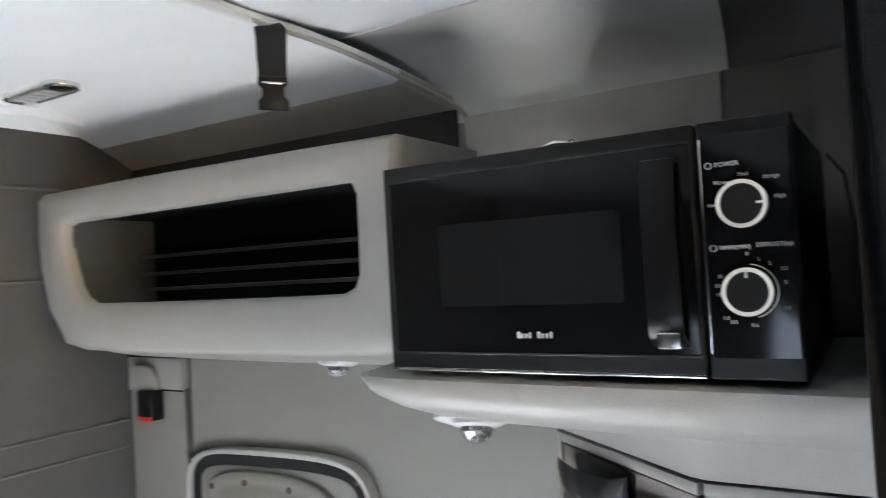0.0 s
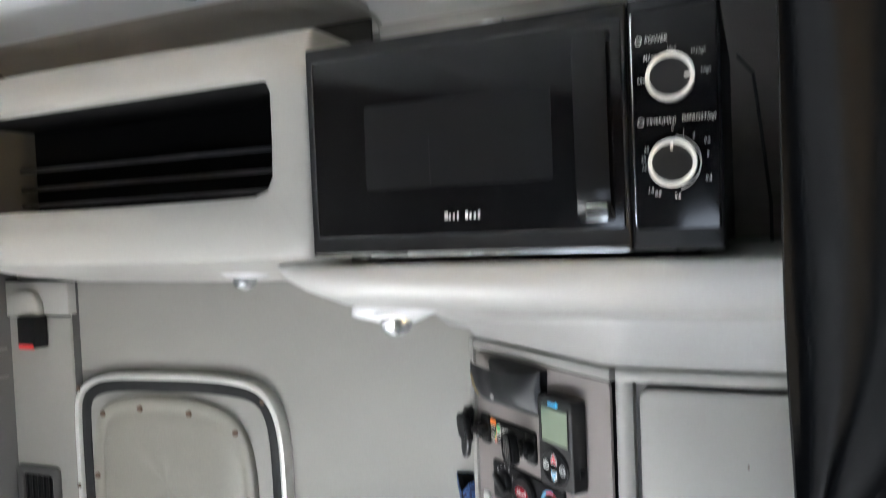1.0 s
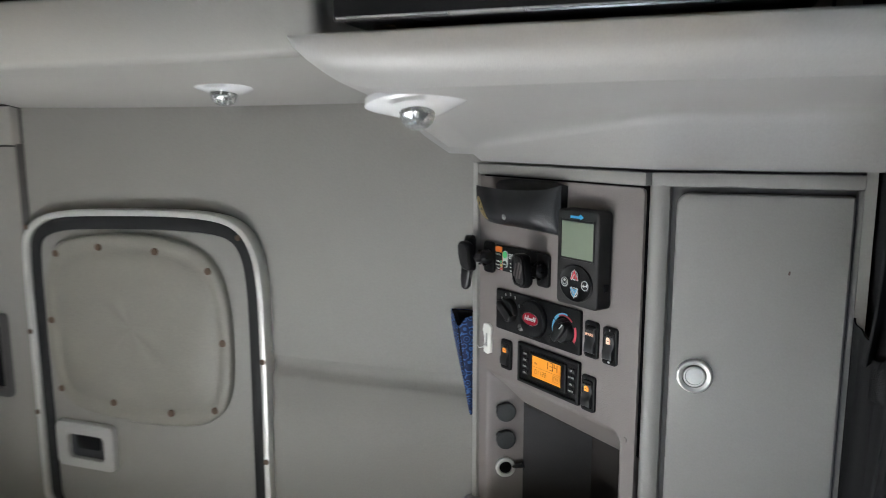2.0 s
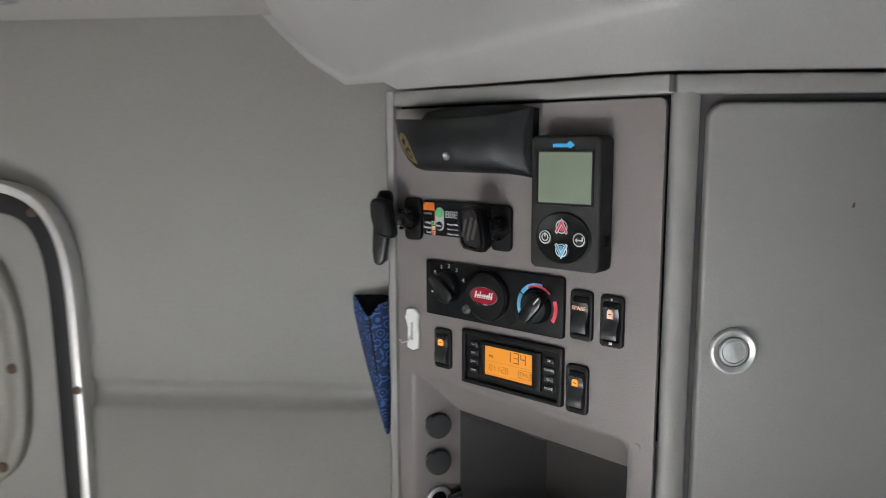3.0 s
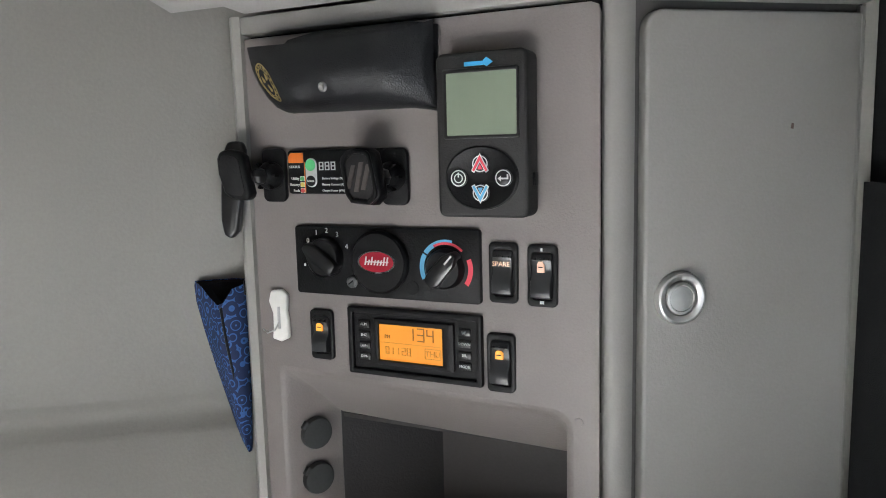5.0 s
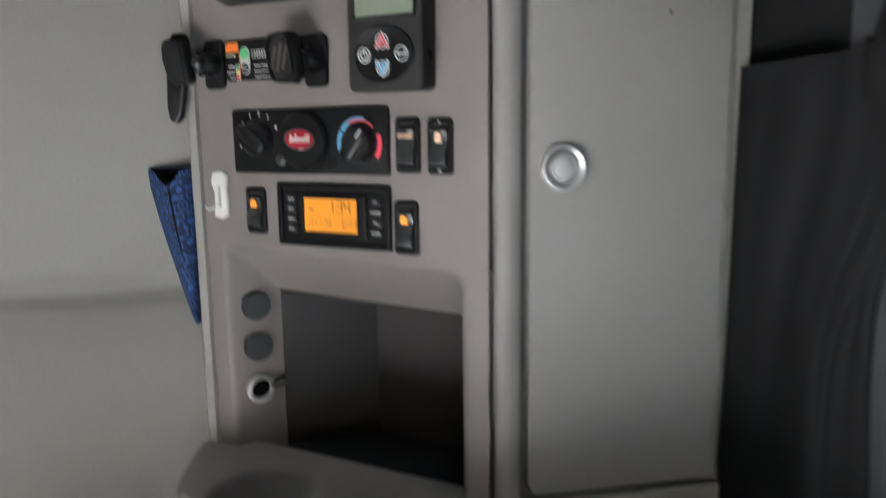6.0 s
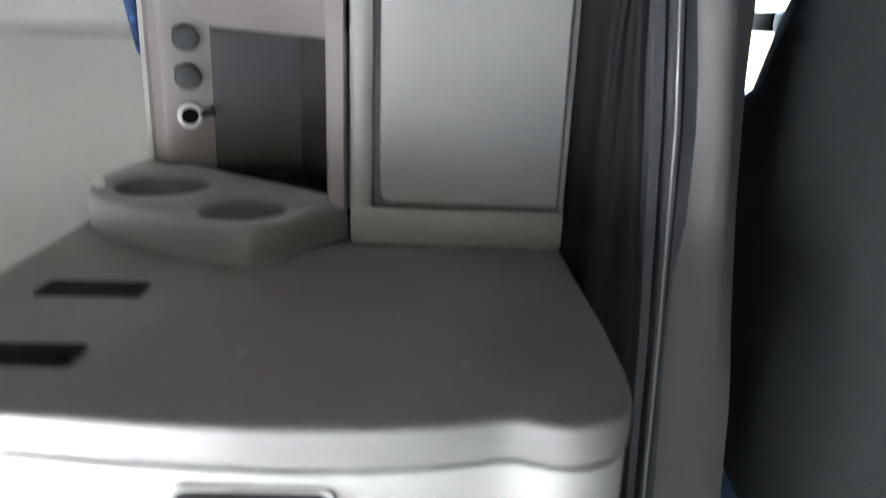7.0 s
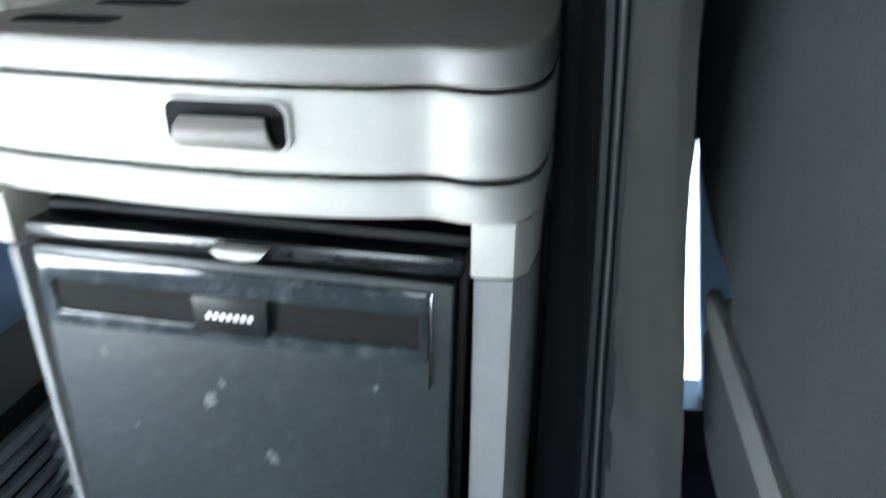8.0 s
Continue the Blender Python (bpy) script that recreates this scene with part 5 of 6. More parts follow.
part("webbing", sheet([[(-0.615, -0.085, 2.098), (-0.590, -0.045, 2.098)], [(-0.600, -0.093, 2.083), (-0.572, -0.053, 2.083)], [(-0.594, -0.096, 2.064), (-0.569, -0.056, 2.064)], [(-0.592, -0.098, 2.030), (-0.567, -0.060, 2.030)], [(-0.590, -0.098, 2.002), (-0.566, -0.062, 2.002)]], 0.003), RUBBER, st)
bk = part("buckle", slab([(-0.0225, 0.024), (0.0225, 0.024), (0.0225, 0.012), (0.017, 0.006), (0.017, -0.006), (0.023, -0.014), (0.023, -0.028), (-0.023, -0.028), (-0.023, -0.014), (-0.017, -0.006), (-0.017, 0.006), (-0.0225, 0.012)], -0.005, 0.005, "y", 0.002, 2), BLACK, st, "black plastic buckle", pose(-0.579, -0.080, 1.978, 0, 0, 55))
part("bar", box(-0.017, 0.017, -0.0056, -0.0045, 0.0115, 0.0150, 0.0003), CHROME, bk)
dl = thing("dome_light", "grey oval ceiling light with small clear lens", "lamp", m=pose(-1.158, -0.110, 2.080))
LAMPG = material("grey_lamp_plastic", (0.30, 0.32, 0.31), 0.3, vary=0.05, grain=200)
part("rim", ring_frame(rrect(-0.098, 0.098, -0.033, 0.033, 0.030, 8), rrect(-0.088, 0.088, -0.026, 0.026, 0.024, 8), -0.012, 0.001, "z", 0.003), CHROME, dl, "dull metal rim")
part("body", slab(rrect(-0.089, 0.089, -0.027, 0.027, 0.024, 8), -0.008, 0.001, "z", 0.002), LAMPG, dl)
part("switch_end", slab(rrect(0.050, 0.086, -0.020, 0.020, 0.012), -0.012, -0.007, "z", 0.002), BLACK, dl)
for i in range(4):
    part("lens_rib", slab(rrect(-0.062 + i * 0.026, -0.046 + i * 0.026, -0.014, 0.014, 0.004), -0.0105, -0.0075, "z", 0.001), CLEARISH, dl)
rg = thing("ceiling_vent_ring", "white round ceiling ring", "vent", m=pose(-1.435, 0.000, 2.080))
part("ring", lathe([(0.150, 0.002), (0.150, -0.008), (0.145, -0.018), (0.134, -0.022), (0.122, -0.018), (0.117, -0.008), (0.117, 0.002)], 48), WHITE, rg)
part("face", lathe([(0.1165, 0.001), (0.1165, -0.003), (0.0, -0.004)], 40), WHITE, rg)

# ---- hatch in the side wall ----
ht = thing("side_hatch", "quilted vinyl covered side hatch in a pale metal frame", "hatch", m=pose(0.011, 0, 0.003))
HY = WY - 0.017
ho = [(-1.215, 0.55), (-0.668, 0.55), (-0.667, 0.9), (-0.666, 1.10), (-0.668, 1.21), (-0.680, 1.265), (-0.705, 1.302), (-0.75, 1.322), (-0.85, 1.328), (-1.05, 1.322), (-1.13, 1.316), (-1.18, 1.30), (-1.208, 1.272), (-1.217, 1.23), (-1.216, 1.0)]


def rounder(pts, times=2):
    """Corner cutting: each pass swaps a corner for two points."""
    for _ in range(times):
        pts = [q for a, b in zip(pts, pts[1:] + pts[:1]) for q in ((a[0] * 0.75 + b[0] * 0.25, a[1] * 0.75 + b[1] * 0.25), (a[0] * 0.25 + b[0] * 0.75, a[1] * 0.25 + b[1] * 0.75))]
    return pts


ho = rounder(ho)


def shrink(pts, d):
    out = []
    n = len(pts)
    for i in range(n):
        p, q, r = Vector(pts[i - 1]), Vector(pts[i]), Vector(pts[(i + 1) % n])
        t = ((q - p).normalized() + (r - q).normalized()).normalized()
        out.append(tuple(q + Vector((-t.y, t.x)) * d))
    return out


part("metal_frame", ring_frame(ho, shrink(ho, 0.012), HY - 0.012, HY + 0.02, "y", 0.003), material("satin_aluminium", (0.66, 0.65, 0.62), 0.42, metal=0.55, vary=0.06, grain=200, rough_vary=0.08), ht, "pale metal frame with screws")
part("seal", ring_frame(shrink(ho, 0.012), shrink(ho, 0.038), HY - 0.004, HY + 0.02, "y", 0.004), RUBBER, ht, "black rubber seal")
leaf = part("leaf", slab(shrink(ho, 0.036), HY - 0.002, HY + 0.02, "y", 0.006, 3), WALL, ht)
qo = [(-1.135, 0.935), (-1.08, 0.915), (-0.95, 0.908), (-0.84, 0.914), (-0.775, 0.935), (-0.742, 0.985), (-0.735, 1.08), (-0.742, 1.18), (-0.768, 1.238), (-0.82, 1.268), (-0.90, 1.280), (-1.0, 1.279), (-1.09, 1.268), (-1.135, 1.245), (-1.158, 1.2), (-1.165, 1.10), (-1.160, 1.0)]
qo = rounder(qo)


def quilt():
    loops = []
    for d, y in ((0.0, HY - 0.001), (0.0, HY - 0.012), (0.004, HY - 0.016), (0.020, HY - 0.015), (0.030, HY - 0.011), (0.036, HY - 0.015)):
        loops.append([(x, y, z) for x, z in shrink(qo, d)])
    last = loops[-1]
    cx, cz = sum(p[0] for p in last) / len(last), sum(p[2] for p in last) / len(last)
    for k, y in ((0.8, HY - 0.0175), (0.5, HY - 0.019), (0.2, HY - 0.0195), (0.02, HY - 0.0195)):
        loops.append([(cx + (x - cx) * k, y + 0.0012 * math.sin(x * 40 + z * 23) * (1 - k), cz + (z - cz) * k) for x, _, z in last])
    return rings(loops, caps=(False, True))


part("cover", quilt(), HATCHV, leaf, "dull quilted vinyl cover", sharp=60)
RUST = material("rusty_screw", (0.085, 0.048, 0.028), 0.6, vary=0.3, grain=300)
for x, z in ((-1.02, 1.252), (-0.89, 1.250), (-0.776, 1.220), (-0.752, 1.088), (-0.776, 0.957), (-0.875, 0.940), (-1.01, 0.945), (-1.138, 0.960), (-1.150, 1.10), (-1.125, 1.235)):
    part("screw", lathe([(0.0072, 0.0), (0.0062, 0.003), (0.0, 0.0045)], 16), RUST, leaf, "", pose(x, HY - 0.0150, z, 90))
for x, z in ((-0.712, 1.283), (-0.672, 1.06), (-0.673, 0.87), (-1.211, 1.07), (-1.198, 1.283), (-1.211, 0.9)):
    part("frame_screw", lathe([(0.0055, 0.0), (0.005, 0.002), (0.0, 0.003)], 14), RUST, ht, "", pose(x, HY - 0.012, z, 90))
hn = part("latch", ring_frame(rrect(-1.165, -1.02, 0.795, 0.89, 0.014), rrect(-1.135, -1.045, 0.815, 0.865, 0.010), HY - 0.016, HY, "y", 0.003), LIGHTG, leaf, "pale recessed latch")
part("latch_well", box(-1.135, -1.045, HY - 0.006, HY - 0.002, 0.815, 0.865), SEALG, hn)
part("latch_paddle", box(-1.115, -1.06, HY - 0.012, HY - 0.006, 0.835, 0.863, 0.002), BLACK, hn)

# corner post with belt buckle and air vent
PYY = 0.222
pl = thing("corner_post", "grey corner post with belt clip and air vent", "post")
part("body", box(-1.42, -1.207, PYY, 0.252, 0.45, 1.512, 0.004, 3), WALL, pl)
part("upper_cap", box(-1.41, -1.204, PYY - 0.006, 0.24, 1.445, 1.520, 0.004), GREY, pl)
part("seam", box(-1.2060, -1.2044, PYY + 0.004, 0.243, 0.45, 1.520), REARV, pl)
part("seam", box(-1.42, -1.2035, PYY - 0.0068, PYY - 0.001, 1.4425, 1.4455), DARKIN, pl)
part("seam", box(-1.42, -1.2035, PYY - 0.006, PYY + 0.02, 1.520, 1.524), DARKIN, pl)
part("clip_holder", slab([(-1.380, 1.442), (-1.277, 1.442), (-1.280, 1.475), (-1.294, 1.497), (-1.314, 1.504), (-1.347, 1.504), (-1.366, 1.495), (-1.377, 1.475)], PYY - 0.024, PYY - 0.004, "y", 0.006, 3), GREY, pl)
by = part("belt_buckle", box(-1.328, -1.272, PYY - 0.038, PYY - 0.004, 1.376, 1.446, 0.005), BLACK, pl, "black belt buckle with red button")
part("red_button", box(-1.323, -1.277, PYY - 0.0395, PYY - 0.034, 1.374, 1.386, 0.002), RED, by)
vt = part("air_vent", ring_frame(rrect(-1.395, -1.262, 0.925, 1.105, 0.012), rrect(-1.376, -1.281, 0.946, 1.084, 0.006), PYY - 0.010, PYY + 0.002, "y", 0.004), material("grey_vent_plastic", (0.062, 0.060, 0.058), 0.45, vary=0.1, grain=300), pl, "dark grey air vent")
part("vent_well", box(-1.376, -1.281, PYY - 0.003, PYY - 0.001, 0.946, 1.084), DARKIN, vt)
for i in range(5):
    part("blade", box(-1.367 + i * 0.018, -1.364 + i * 0.018, PYY - 0.008, PYY - 0.003, 0.947, 1.083), BLACK, vt)
part("blade_tab", box(-1.331, -1.325, PYY - 0.011, PYY - 0.007, 1.007, 1.019), FLASH, vt)
structure("rear_seam", join(*[box(-1.402, -1.3965, -1.8, 0.21, z, z + h, 0.001) for z, h in ((1.918, 0.006), (1.712, 0.005), (1.366, 0.006), (1.303, 0.006))]), material("seam_grey", (0.115, 0.112, 0.108), 0.7, vary=0.1, grain=300), "pressed seams across the rear wall", "trim")
structure("rear_cove", sheet([[(-1.425 + 0.09 * (1 - math.cos(radians(a))), y, 1.995 + 0.088 * math.sin(radians(a))) for a in range(0, 91, 10)] for y in (-1.8, -1.0, -0.4, 0.0, 0.255)], 0.004), WHITE, "white cove between headliner and rear wall", "ceiling cove")

# blue pouch hanging at the console's edge
po = thing("cloth_pouch", "blue patterned cloth glasses pouch hung on the console edge", "pouch")
PATT = bpy.data.materials.new("blue_swirl_cloth")
PATT.use_nodes = True
pn_, pl_ = PATT.node_tree.nodes, PATT.node_tree.links.new
pc = pn_.new("ShaderNodeTexCoord")
pv = pn_.new("ShaderNodeTexVoronoi")
pv.inputs["Scale"].default_value = 85
pw = pn_.new("ShaderNodeMath")
pw.operation = "SINE"
pm = pn_.new("ShaderNodeMath")
pm.operation, pm.inputs[1].default_value = "MULTIPLY", 19.0
pr = pn_.new("ShaderNodeValToRGB")
pr.color_ramp.elements[0].position, pr.color_ramp.elements[0].color = 0.55, (0.006, 0.018, 0.07, 1)
pr.color_ramp.elements[1].position, pr.color_ramp.elements[1].color = 0.85, (0.035, 0.115, 0.32, 1)
pl_(pc.outputs["Object"], pv.inputs["Vector"])
pl_(pv.outputs["Distance"], pm.inputs[0])
pl_(pm.outputs[0], pw.inputs[0])
pl_(pw.outputs[0], pr.inputs["Fac"])
pl_(pr.outputs[0], pn_["Principled BSDF"].inputs["Base Color"])
pn_["Principled BSDF"].inputs["Roughness"].default_value = 0.75


def pouch():
    """Soft pouch, open at the top, narrowing to a point."""
    mouth = [(-0.313, 0.2365), (-0.306, 0.224), (-0.298, 0.210), (-0.290, 0.1975), (-0.284, 0.194), (-0.276, 0.196), (-0.266, 0.200), (-0.2615, 0.206), (-0.2615, 0.218), (-0.264, 0.232), (-0.275, 0.2385), (-0.295, 0.2395)]
    tip = (-0.2685, 0.2135)
    loops = []
    for f, k in ((0.0, 1.0), (0.03, 1.02), (0.12, 1.0), (0.3, 0.86), (0.5, 0.68), (0.7, 0.48), (0.88, 0.30), (0.97, 0.2), (1.0, 0.12)):
        loops.append([(tip[0] + (x - tip[0]) * k, tip[1] + (y - tip[1]) * (0.35 + 0.65 * k), 1.184 - 0.166 * f - (0, 0.004, 0.012, 0.018, 0.015, 0.003, 0, 0, 0, 0, 0, 0)[i] * (1 - f)) for i, (x, y) in enumerate(mouth)])
    inner = [[(tip[0] + (x - tip[0]) * 0.74, 0.217 + (y - 0.217) * 0.62, z - d) for x, y, z in loops[0]] for d in (0.045, 0.002)]
    return rings(loops, caps=(False, True)), rings(inner + [[(x - 0.0, y, z - 0.001) for x, y, z in loops[0]]], caps=(True, False))


bag, lining = pouch()
part("bag", bag, PATT, po, sharp=60)
part("lining", lining, DARKIN, po, "dark lining in the open mouth")
part("seam", tube([(-0.2872, 0.1945, 1.164), (-0.2838, 0.1955, 1.13), (-0.2778, 0.2005, 1.085), (-0.2715, 0.2065, 1.04), (-0.2690, 0.2095, 1.020)], 0.0014, 8), BLACK, po)
part("clip", box(-0.2655, -0.2605, 0.196, 0.206, 1.174, 1.188, 0.001), BLACK, po)

# ---- curtain, door pillar and driver's seat ----
def curtain_sheet(x0, x1, y, z0, z1, folds, deep, nx=90, nz=36, tie=None, wav=0.0, seed=1):
    rows = []
    for k in range(nz + 1):
        z = z0 + (z1 - z0) * k / nz
        g = math.exp(-((z - tie) / 0.16) ** 2) if tie else 0.0
        row = []
        for i in range(nx + 1):
            f = i / nx
            w = 1 - 0.77 * g
            x = x0 + (x1 - x0) * ((f - 0.0) * w + 0.0) + 0.012 * g
            ph = f * folds * 2 * math.pi
            dd = deep * (1 - 0.35 * g) * (0.7 + 0.3 * math.sin(seed + f * 7 + z * 1.3))
            lean = y if not callable(y) else y(z)
            row.append((x + 0.006 * math.sin(ph * 0.5 + z * 4 + seed), lean + dd * math.sin(ph + 0.6 * math.sin(z * 3 + seed)) + 0.006 * math.sin(z * 9 + f * 5), z))
        rows.append(row)
    return sheet(rows, 0.002)


def lean(z):
    # hangs in front of the shelf at the top, lies back beside the locker lower down
    s = min(1, max(0, (z - 1.05) / 0.45))
    s = s * s * (3 - 2 * s)
    return -0.125 - 0.105 * s


ct = thing("curtain", "black pleated cab curtain gathered with a tie beside the locker", "curtain")
part("upper_drape", curtain_sheet(0.186, 0.50, lean, 1.27, 2.12, 4.5, 0.022, tie=1.29), CURTAIN, ct)


def along_z(table, z):
    """Value from (height, value) pairs, falling heights, joined by straight lines."""
    if z >= table[0][0]:
        return table[0][1]
    for (z0, v0), (z1, v1) in zip(table, table[1:]):
        if z >= z1:
            return v1 + (v0 - v1) * (z - z1) / (z0 - z1)
    return table[-1][1]


SEAL_LEFT = [(2.12, 0.225), (1.2, 0.232), (1.0, 0.250), (0.81, 0.263), (0.64, 0.2705), (0.5, 0.2745), (0.31, 0.280), (0.0, 0.290)]
COVER_LEFT = [(2.12, 0.250), (1.2, 0.260), (1.0, 0.282), (0.87, 0.286), (0.7, 0.2915), (0.5, 0.2995), (0.31, 0.311), (0.0, 0.332)]
COVER_RIGHT = [(2.12, 0.325), (1.2, 0.335), (1.1, 0.347), (0.95, 0.346), (0.81, 0.346), (0.65, 0.361), (0.5, 0.379), (0.32, 0.3975), (0.0, 0.43)]
lrow = []
for k in range(64):
    z = 0.03 + 1.24 * k / 63
    pinch = min(1, max(0, (z - 1.02) / 0.23))
    pinch = pinch * pinch * (3 - 2 * pinch)
    sl = along_z(SEAL_LEFT, z)
    path = [(0.2243, -0.004), (0.2262 + 0.003 * math.sin(z * 4), -0.030), (0.2330 + 0.003 * math.sin(z * 3 + 1), -0.072), (0.2275 + 0.002 * math.sin(z * 5), -0.112), (0.2310, -0.124), (0.242 + 0.3 * (sl - 0.256), -0.131), (sl - 0.004, -0.150), (sl + 0.006, -0.142)]
    row = []
    for i in range(57):
        f = i / 56 * (len(path) - 1)
        j = min(int(f), len(path) - 2)
        p0, p1, p2, p3 = path[max(j - 1, 0)], path[j], path[j + 1], path[min(j + 2, len(path) - 1)]
        t = f - j
        c = [0.5 * (2 * p1[q] + (p2[q] - p0[q]) * t + (2 * p0[q] - 5 * p1[q] + 4 * p2[q] - p3[q]) * t * t + (3 * p1[q] - p0[q] - 3 * p2[q] + p3[q]) * t ** 3) for q in (0, 1)]
        gather = min(1, max(0, (z - 0.95) / 0.25))
        ripple = (0.0008 * math.sin(i * 0.55 + z * 6 + 0.8 * math.sin(z * 9)) + 0.0045 * gather * math.sin(i * 0.9 + 1.4 * math.sin(z * 7))) * min(1, i / 6)
        gx, gy = 0.203 + 0.034 * i / 56, -0.176 + 0.009 * math.sin(i * 0.75) - 0.012 * math.sin(math.pi * i / 56)
        held = pinch * min(1, max(0, (i - 3) / 26))
        row.append(((c[0] + ripple * 0.5) * (1 - held) + gx * held, (c[1] + ripple) * (1 - held) + gy * held, z))
    lrow.append(row)
part("lower_drape", sheet(lrow, 0.002), CURTAIN, ct)
part("tie_band", rings([[(0.241 + 0.036 * math.cos(2 * math.pi * i / 36), -0.178 + 0.030 * math.sin(2 * math.pi * i / 36), z + 0.010 * math.cos(2 * math.pi * i / 36)) for i in range(36)] for z in (1.248, 1.252, 1.264, 1.280, 1.284)]), CURTAIN, ct, "black tie band")
part("tie_knot", rings([[(0.209 + r * math.cos(2 * math.pi * i / 14), -0.226 + 0.6 * r * math.sin(2 * math.pi * i / 14), z) for i in range(14)] for r, z in ((0.003, 1.248), (0.010, 1.254), (0.013, 1.268), (0.010, 1.283), (0.003, 1.290))], caps=(True, True)), CURTAIN, ct)
structure("curtain_rail", box(0.19, 0.60, -0.29, -0.20, 2.115, 2.13), BLACK, "dark curtain rail under the headliner", "rail")

pi = thing("door_pillar", "black door pillar trim with rubber seals and grey cloth cover", "pillar")


HEIGHTS = [0.02 + 2.1 * k / 60 for k in range(61)]


def leaning(f0, f1, y0, y1, mat, name, label=""):
    """Upright strip between two shares of the seal's width; it leans to the front as it goes down."""
    loops = []
    for z in HEIGHTS:
        l, w = along_z(SEAL_LEFT, z), along_z(COVER_LEFT, z) + 0.008 - along_z(SEAL_LEFT, z)
        x0, x1 = l + w * f0, l + w * f1
        loops.append([(x, y, z) for x, y in ((x0, y1), (x0, y0 + 0.004), (x0 + 0.15 * (x1 - x0), y0), (x1 - 0.15 * (x1 - x0), y0), (x1, y0 + 0.004), (x1, y1))])
    return part(name, rings(loops, caps=(True, True)), mat, pi, label)


for f0, f1, y in ((0.0, 0.30, -0.163), (0.34, 0.60, -0.169), (0.64, 1.0, -0.160)):
    leaning(f0, f1, y, y + 0.04, SEALG, "seal_strip")
part("bead", tube([(along_z(SEAL_LEFT, z) + 0.47 * (along_z(COVER_LEFT, z) + 0.008 - along_z(SEAL_LEFT, z)), -0.1695, z) for z in HEIGHTS], 0.0009, 8), GREY, pi)
crow = []
for z in HEIGHTS:
    xl, xr = along_z(COVER_LEFT, z), along_z(COVER_RIGHT, z)
    crease = max(0, 1 - abs(z - 0.42) / 0.2)
    turn = 0.06 * min(1, max(0, (z - 0.78) / 0.27))
    crow.append([(xl + (xr - xl) * i / 16 + 0.0015 * math.sin(z * 13 + i) * (i / 16), -0.158 + turn * (i / 16) ** 2 - 0.014 * math.sin(math.pi * i / 16) + 0.003 * math.sin(z * 17 + i * 0.5) * math.sin(z * 5) + 0.005 * crease * math.sin(z * 55 + i * 0.9), z) for i in range(17)])
part("cloth_cover", sheet(crow, 0.004), GREYCLOTH, pi, "grey cloth cover")
part("core", rings([[(x, y, z) for x, y in ((along_z(SEAL_LEFT, z) + 0.010, -0.120), (along_z(COVER_LEFT, z) + 0.010, -0.140), (along_z(COVER_RIGHT, z) - 0.012, -0.080), (along_z(COVER_RIGHT, z) - 0.022, 0.0), (0.30, 0.26), (0.25, 0.26), (along_z(SEAL_LEFT, z) + 0.010, 0.0))] for z in HEIGHTS], caps=(True, True)), CURTAIN, pi)

sb = thing("seat_belt", "grey webbing seat belt with pale guide beside the door", "seat belt")
part("webbing", sheet([[(0.500 + 0.020 * k + 0.012 * i / 3, 0.150 + 0.010 * k, 1.06 + 0.16 * k) for i in range(4)] for k in range(5)], 0.002), GREYCLOTH, sb)
part("cover_strip", sheet([[(0.516 + 0.018 * k + 0.016 * i / 3, 0.162 + 0.010 * k, 1.06 + 0.16 * k) for i in range(4)] for k in range(5)], 0.004), BLACK, sb)
part("guide", bevelled(join(box(0.545, 0.575, 0.120, 0.150, 1.195, 1.260)), 0.010, 3), LIGHTG, sb, "pale plastic belt guide")
part("guide_slot", box(0.552, 0.566, 0.117, 0.121, 1.212, 1.222, 0.001), BLACK, sb)
part("anchor", bevelled(box(0.490, 0.548, 0.145, 0.185, 1.068, 1.098), 0.010, 3), LIGHTG, sb, "pale plastic anchor cover")
part("belt_plate", box(0.49, 0.60, 0.180, 0.305, 1.070, 1.096, 0.004), BLACK, sb)
part("anchor_foot", tube([(0.520, 0.165, 1.075), (0.505, 0.172, 1.03), (0.498, 0.18, 0.985)], 0.012, 12), SILVER, sb)

se = thing("driver_seat", "dark grey fabric driver's seat with grey hem strip", "seat")


def cushion(x0, x1, y0, y1, z0, z1, r, n=6):
    bm = box(x0, x1, y0, y1, z0, z1)
    bmesh.ops.subdivide_edges(bm, edges=bm.edges, cuts=2, use_grid_fill=True)
    return bevelled(bm, r, n, 30)


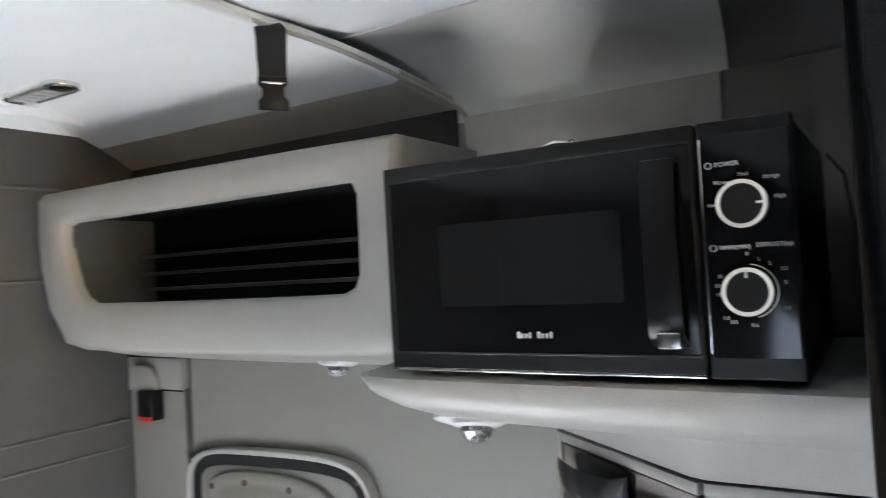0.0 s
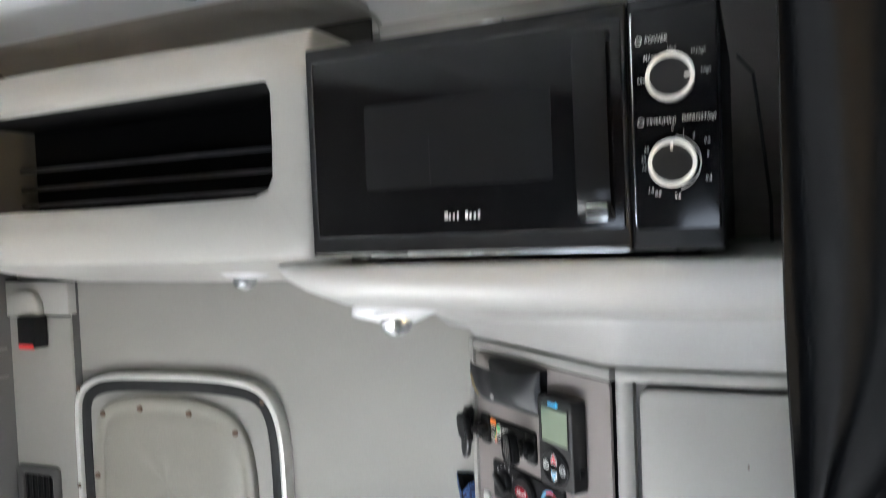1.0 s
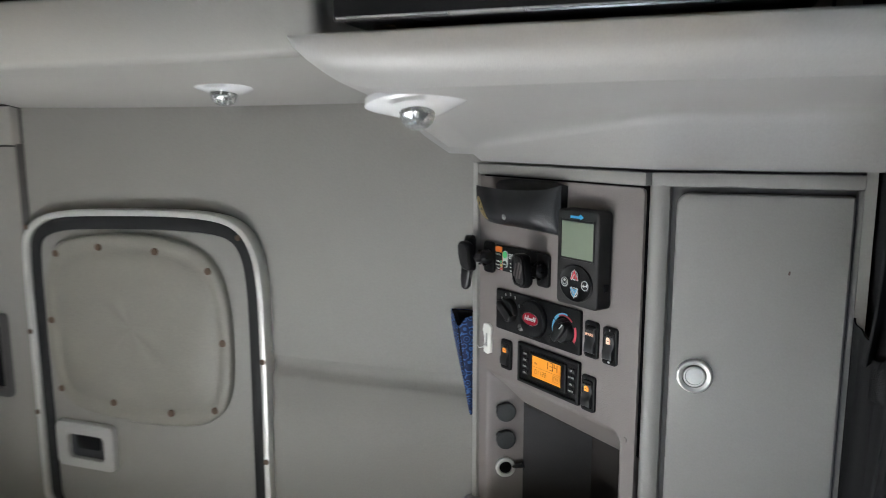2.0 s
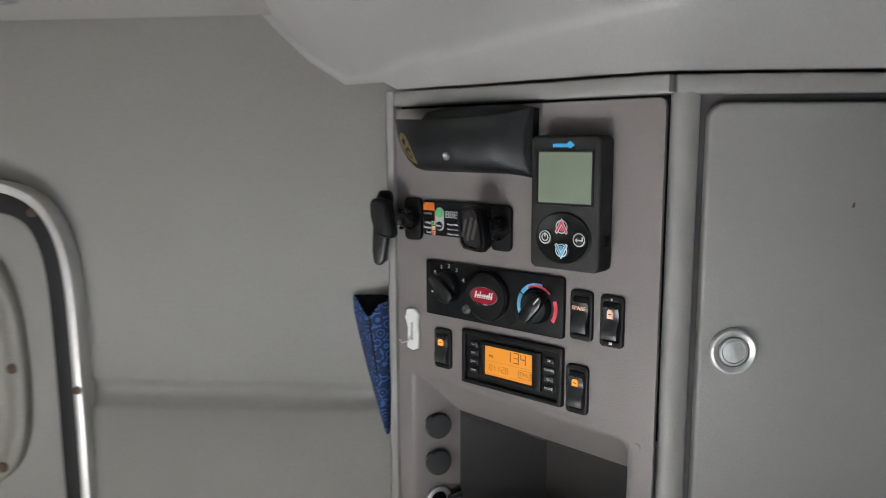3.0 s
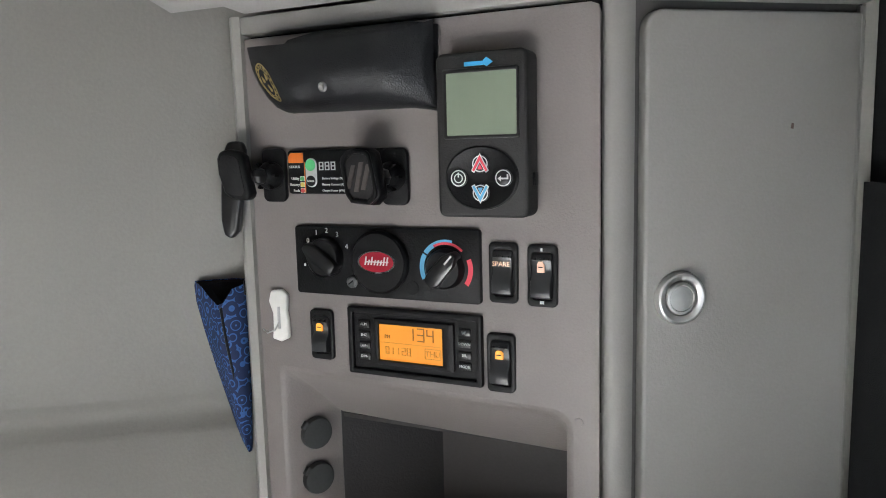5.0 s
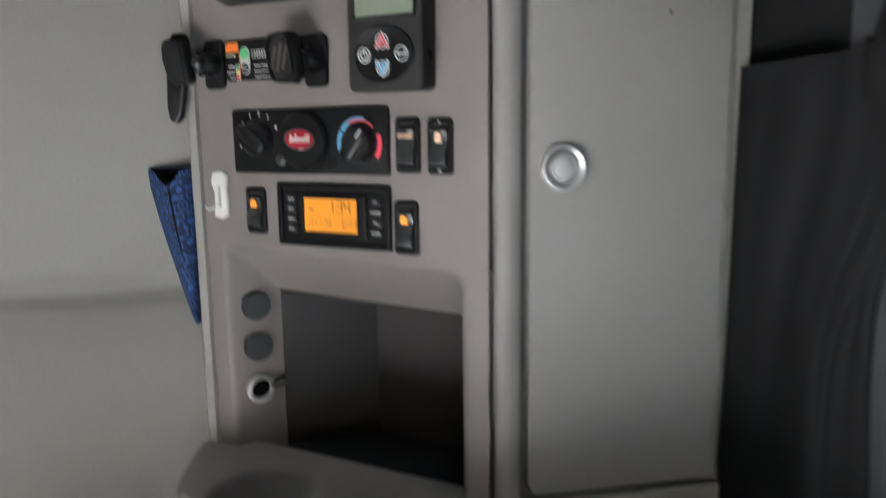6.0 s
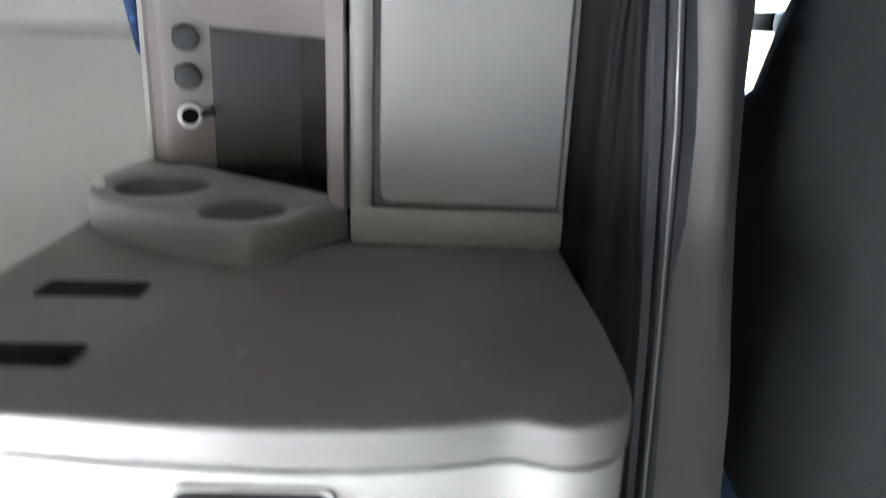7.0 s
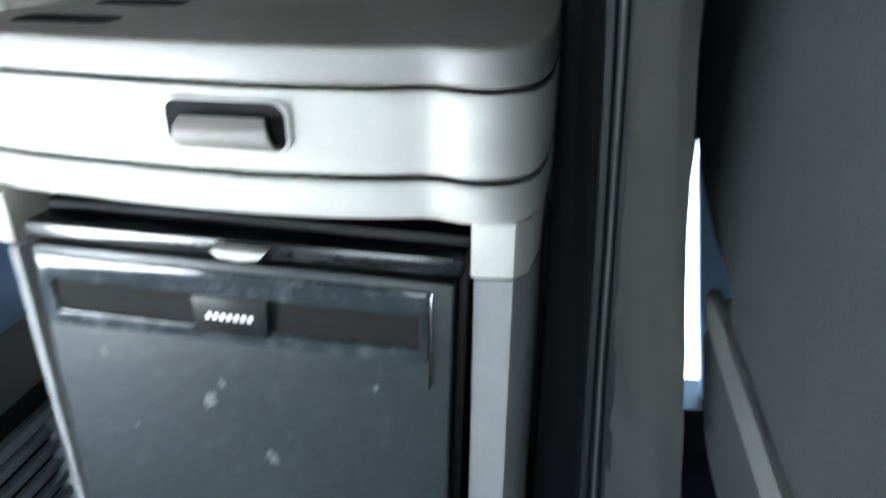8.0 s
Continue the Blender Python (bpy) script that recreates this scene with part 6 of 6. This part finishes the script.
def backrest():
    loops = []
    for z, w0, w1, d0, d1 in ((0.38, -0.57, -0.18, 0.42, 0.50), (0.43, -0.60, -0.150, 0.40, 0.53), (0.52, -0.62, -0.120, 0.390, 0.54), (0.58, -0.63, -0.160, 0.390, 0.55), (0.612, -0.63, -0.225, 0.386, 0.55), (0.632, -0.63, -0.215, 0.385, 0.55), (0.645, -0.63, -0.090, 0.384, 0.55), (0.660, -0.63, -0.015, 0.384, 0.55),
                              (0.676, -0.63, 0.040, 0.384, 0.55), (0.70, -0.63, 0.095, 0.384, 0.55), (0.74, -0.63, 0.11, 0.384, 0.55), (0.84, -0.63, 0.155, 0.384, 0.55), (0.92, -0.62, 0.13, 0.385, 0.55), (0.985, -0.62, 0.09, 0.386, 0.55), (1.02, -0.61, 0.022, 0.388, 0.55), (1.09, -0.60, -0.014, 0.390, 0.54), (1.16, -0.57, -0.060, 0.396, 0.53), (1.30, -0.54, -0.12, 0.42, 0.53), (1.42, -0.50, -0.20, 0.44, 0.52), (1.45, -0.46, -0.24, 0.45, 0.51)):
        cx, cy, hx, hy = (d0 + d1) / 2, (w0 + w1) / 2, (d1 - d0) / 2, (w1 - w0) / 2
        ring = []
        for i in range(32):
            a = 2 * math.pi * i / 32
            c, s = math.cos(a), math.sin(a)
            e = 0.30
            ring.append((cx + hx * abs(c) ** e * (1 if c > 0 else -1), cy + hy * abs(s) ** e * (1 if s > 0 else -1), z))
        loops.append(ring)
    return rings(loops, caps=(True, True))


HEMG = material("grey_hem_cloth", (0.055, 0.058, 0.056), 0.85, vary=0.2, grain=500, bump=0.0008)
part("backrest", backrest(), SEATC, se, sharp=60)
part("cushion", cushion(0.44, 0.98, -0.62, -0.13, 0.34, 0.48, 0.03, 4), SEATC, se)
part("lower_valance", box(0.3785, 0.392, -0.625, -0.205, 0.575, 0.608, 0.004), HEMG, se, "grey hem strip")
part("pedestal", box(0.52, 0.90, -0.55, -0.20, 0.0, 0.35, 0.01), BLACK, se)

# ---- bunk ----
bd = thing("bunk_bed", "lower bunk with pale patterned sheet over a blue mattress", "bed")
part("mattress", box(-1.39, -0.425, -1.75, 0.225, 0.45, 0.675, 0.03, 4), BLUESIDE, bd, "blue mattress side")
brow = [[(-1.385 + 0.955 * i / 40, -1.74 + 1.955 * k / 60, 0.682 + 0.006 * math.sin(i * 0.5 + k * 0.23) * math.sin(k * 0.31) + (-0.02 if i == 40 else 0)) for i in range(41)] for k in range(61)]
part("sheet", sheet(brow, 0.003), BEDCOVER, bd, "pale sheet with faint pattern")
# unseen pale drape added to throw sunlight back at the cabinet
drape = [[(-0.4215 - 0.010 * (1 - z0 / 0.69) + 0.006 * math.sin(k * 0.7) * (1 - z0 / 0.8), -1.74 + 1.30 * k / 60, z0) for z0 in (0.685, 0.67, 0.64, 0.6, 0.55, 0.5, 0.45, 0.40)] for k in range(61)]
part("bounce_sheet", sheet(drape, 0.003), BEDCOVER, bd, "unseen pale sheet added on the bunk's edge to bounce sunlight")
part("bunk_base", box(-1.39, -0.445, -1.75, 0.23, 0.350, 0.45, 0.004), GREYCLOTH, bd)
part("kick_panel", box(-1.39, -0.462, -1.75, 0.23, 0.0, 0.350), BLACK, bd)
GRILLEG = material("dark_grey_grille_plastic", (0.20, 0.20, 0.208), 0.5, vary=0.1, grain=300, bump=0.0003)
gv = tagged(part("floor_grille", ring_frame([(-0.40, 0.03), (-0.105, 0.03), (-0.105, 0.305), (-0.40, 0.305)], [(-0.385, 0.05), (-0.125, 0.05), (-0.125, 0.287), (-0.385, 0.287)], -0.463, -0.447, "x", 0.002), GRILLEG), "dark grey louvred heater grille in the bunk base", "grille")
for i in range(8):
    part("louvre", box(-0.461, -0.449, -0.385, -0.125, 0.058 + i * 0.029, 0.072 + i * 0.029, 0.002), GRILLEG, gv)
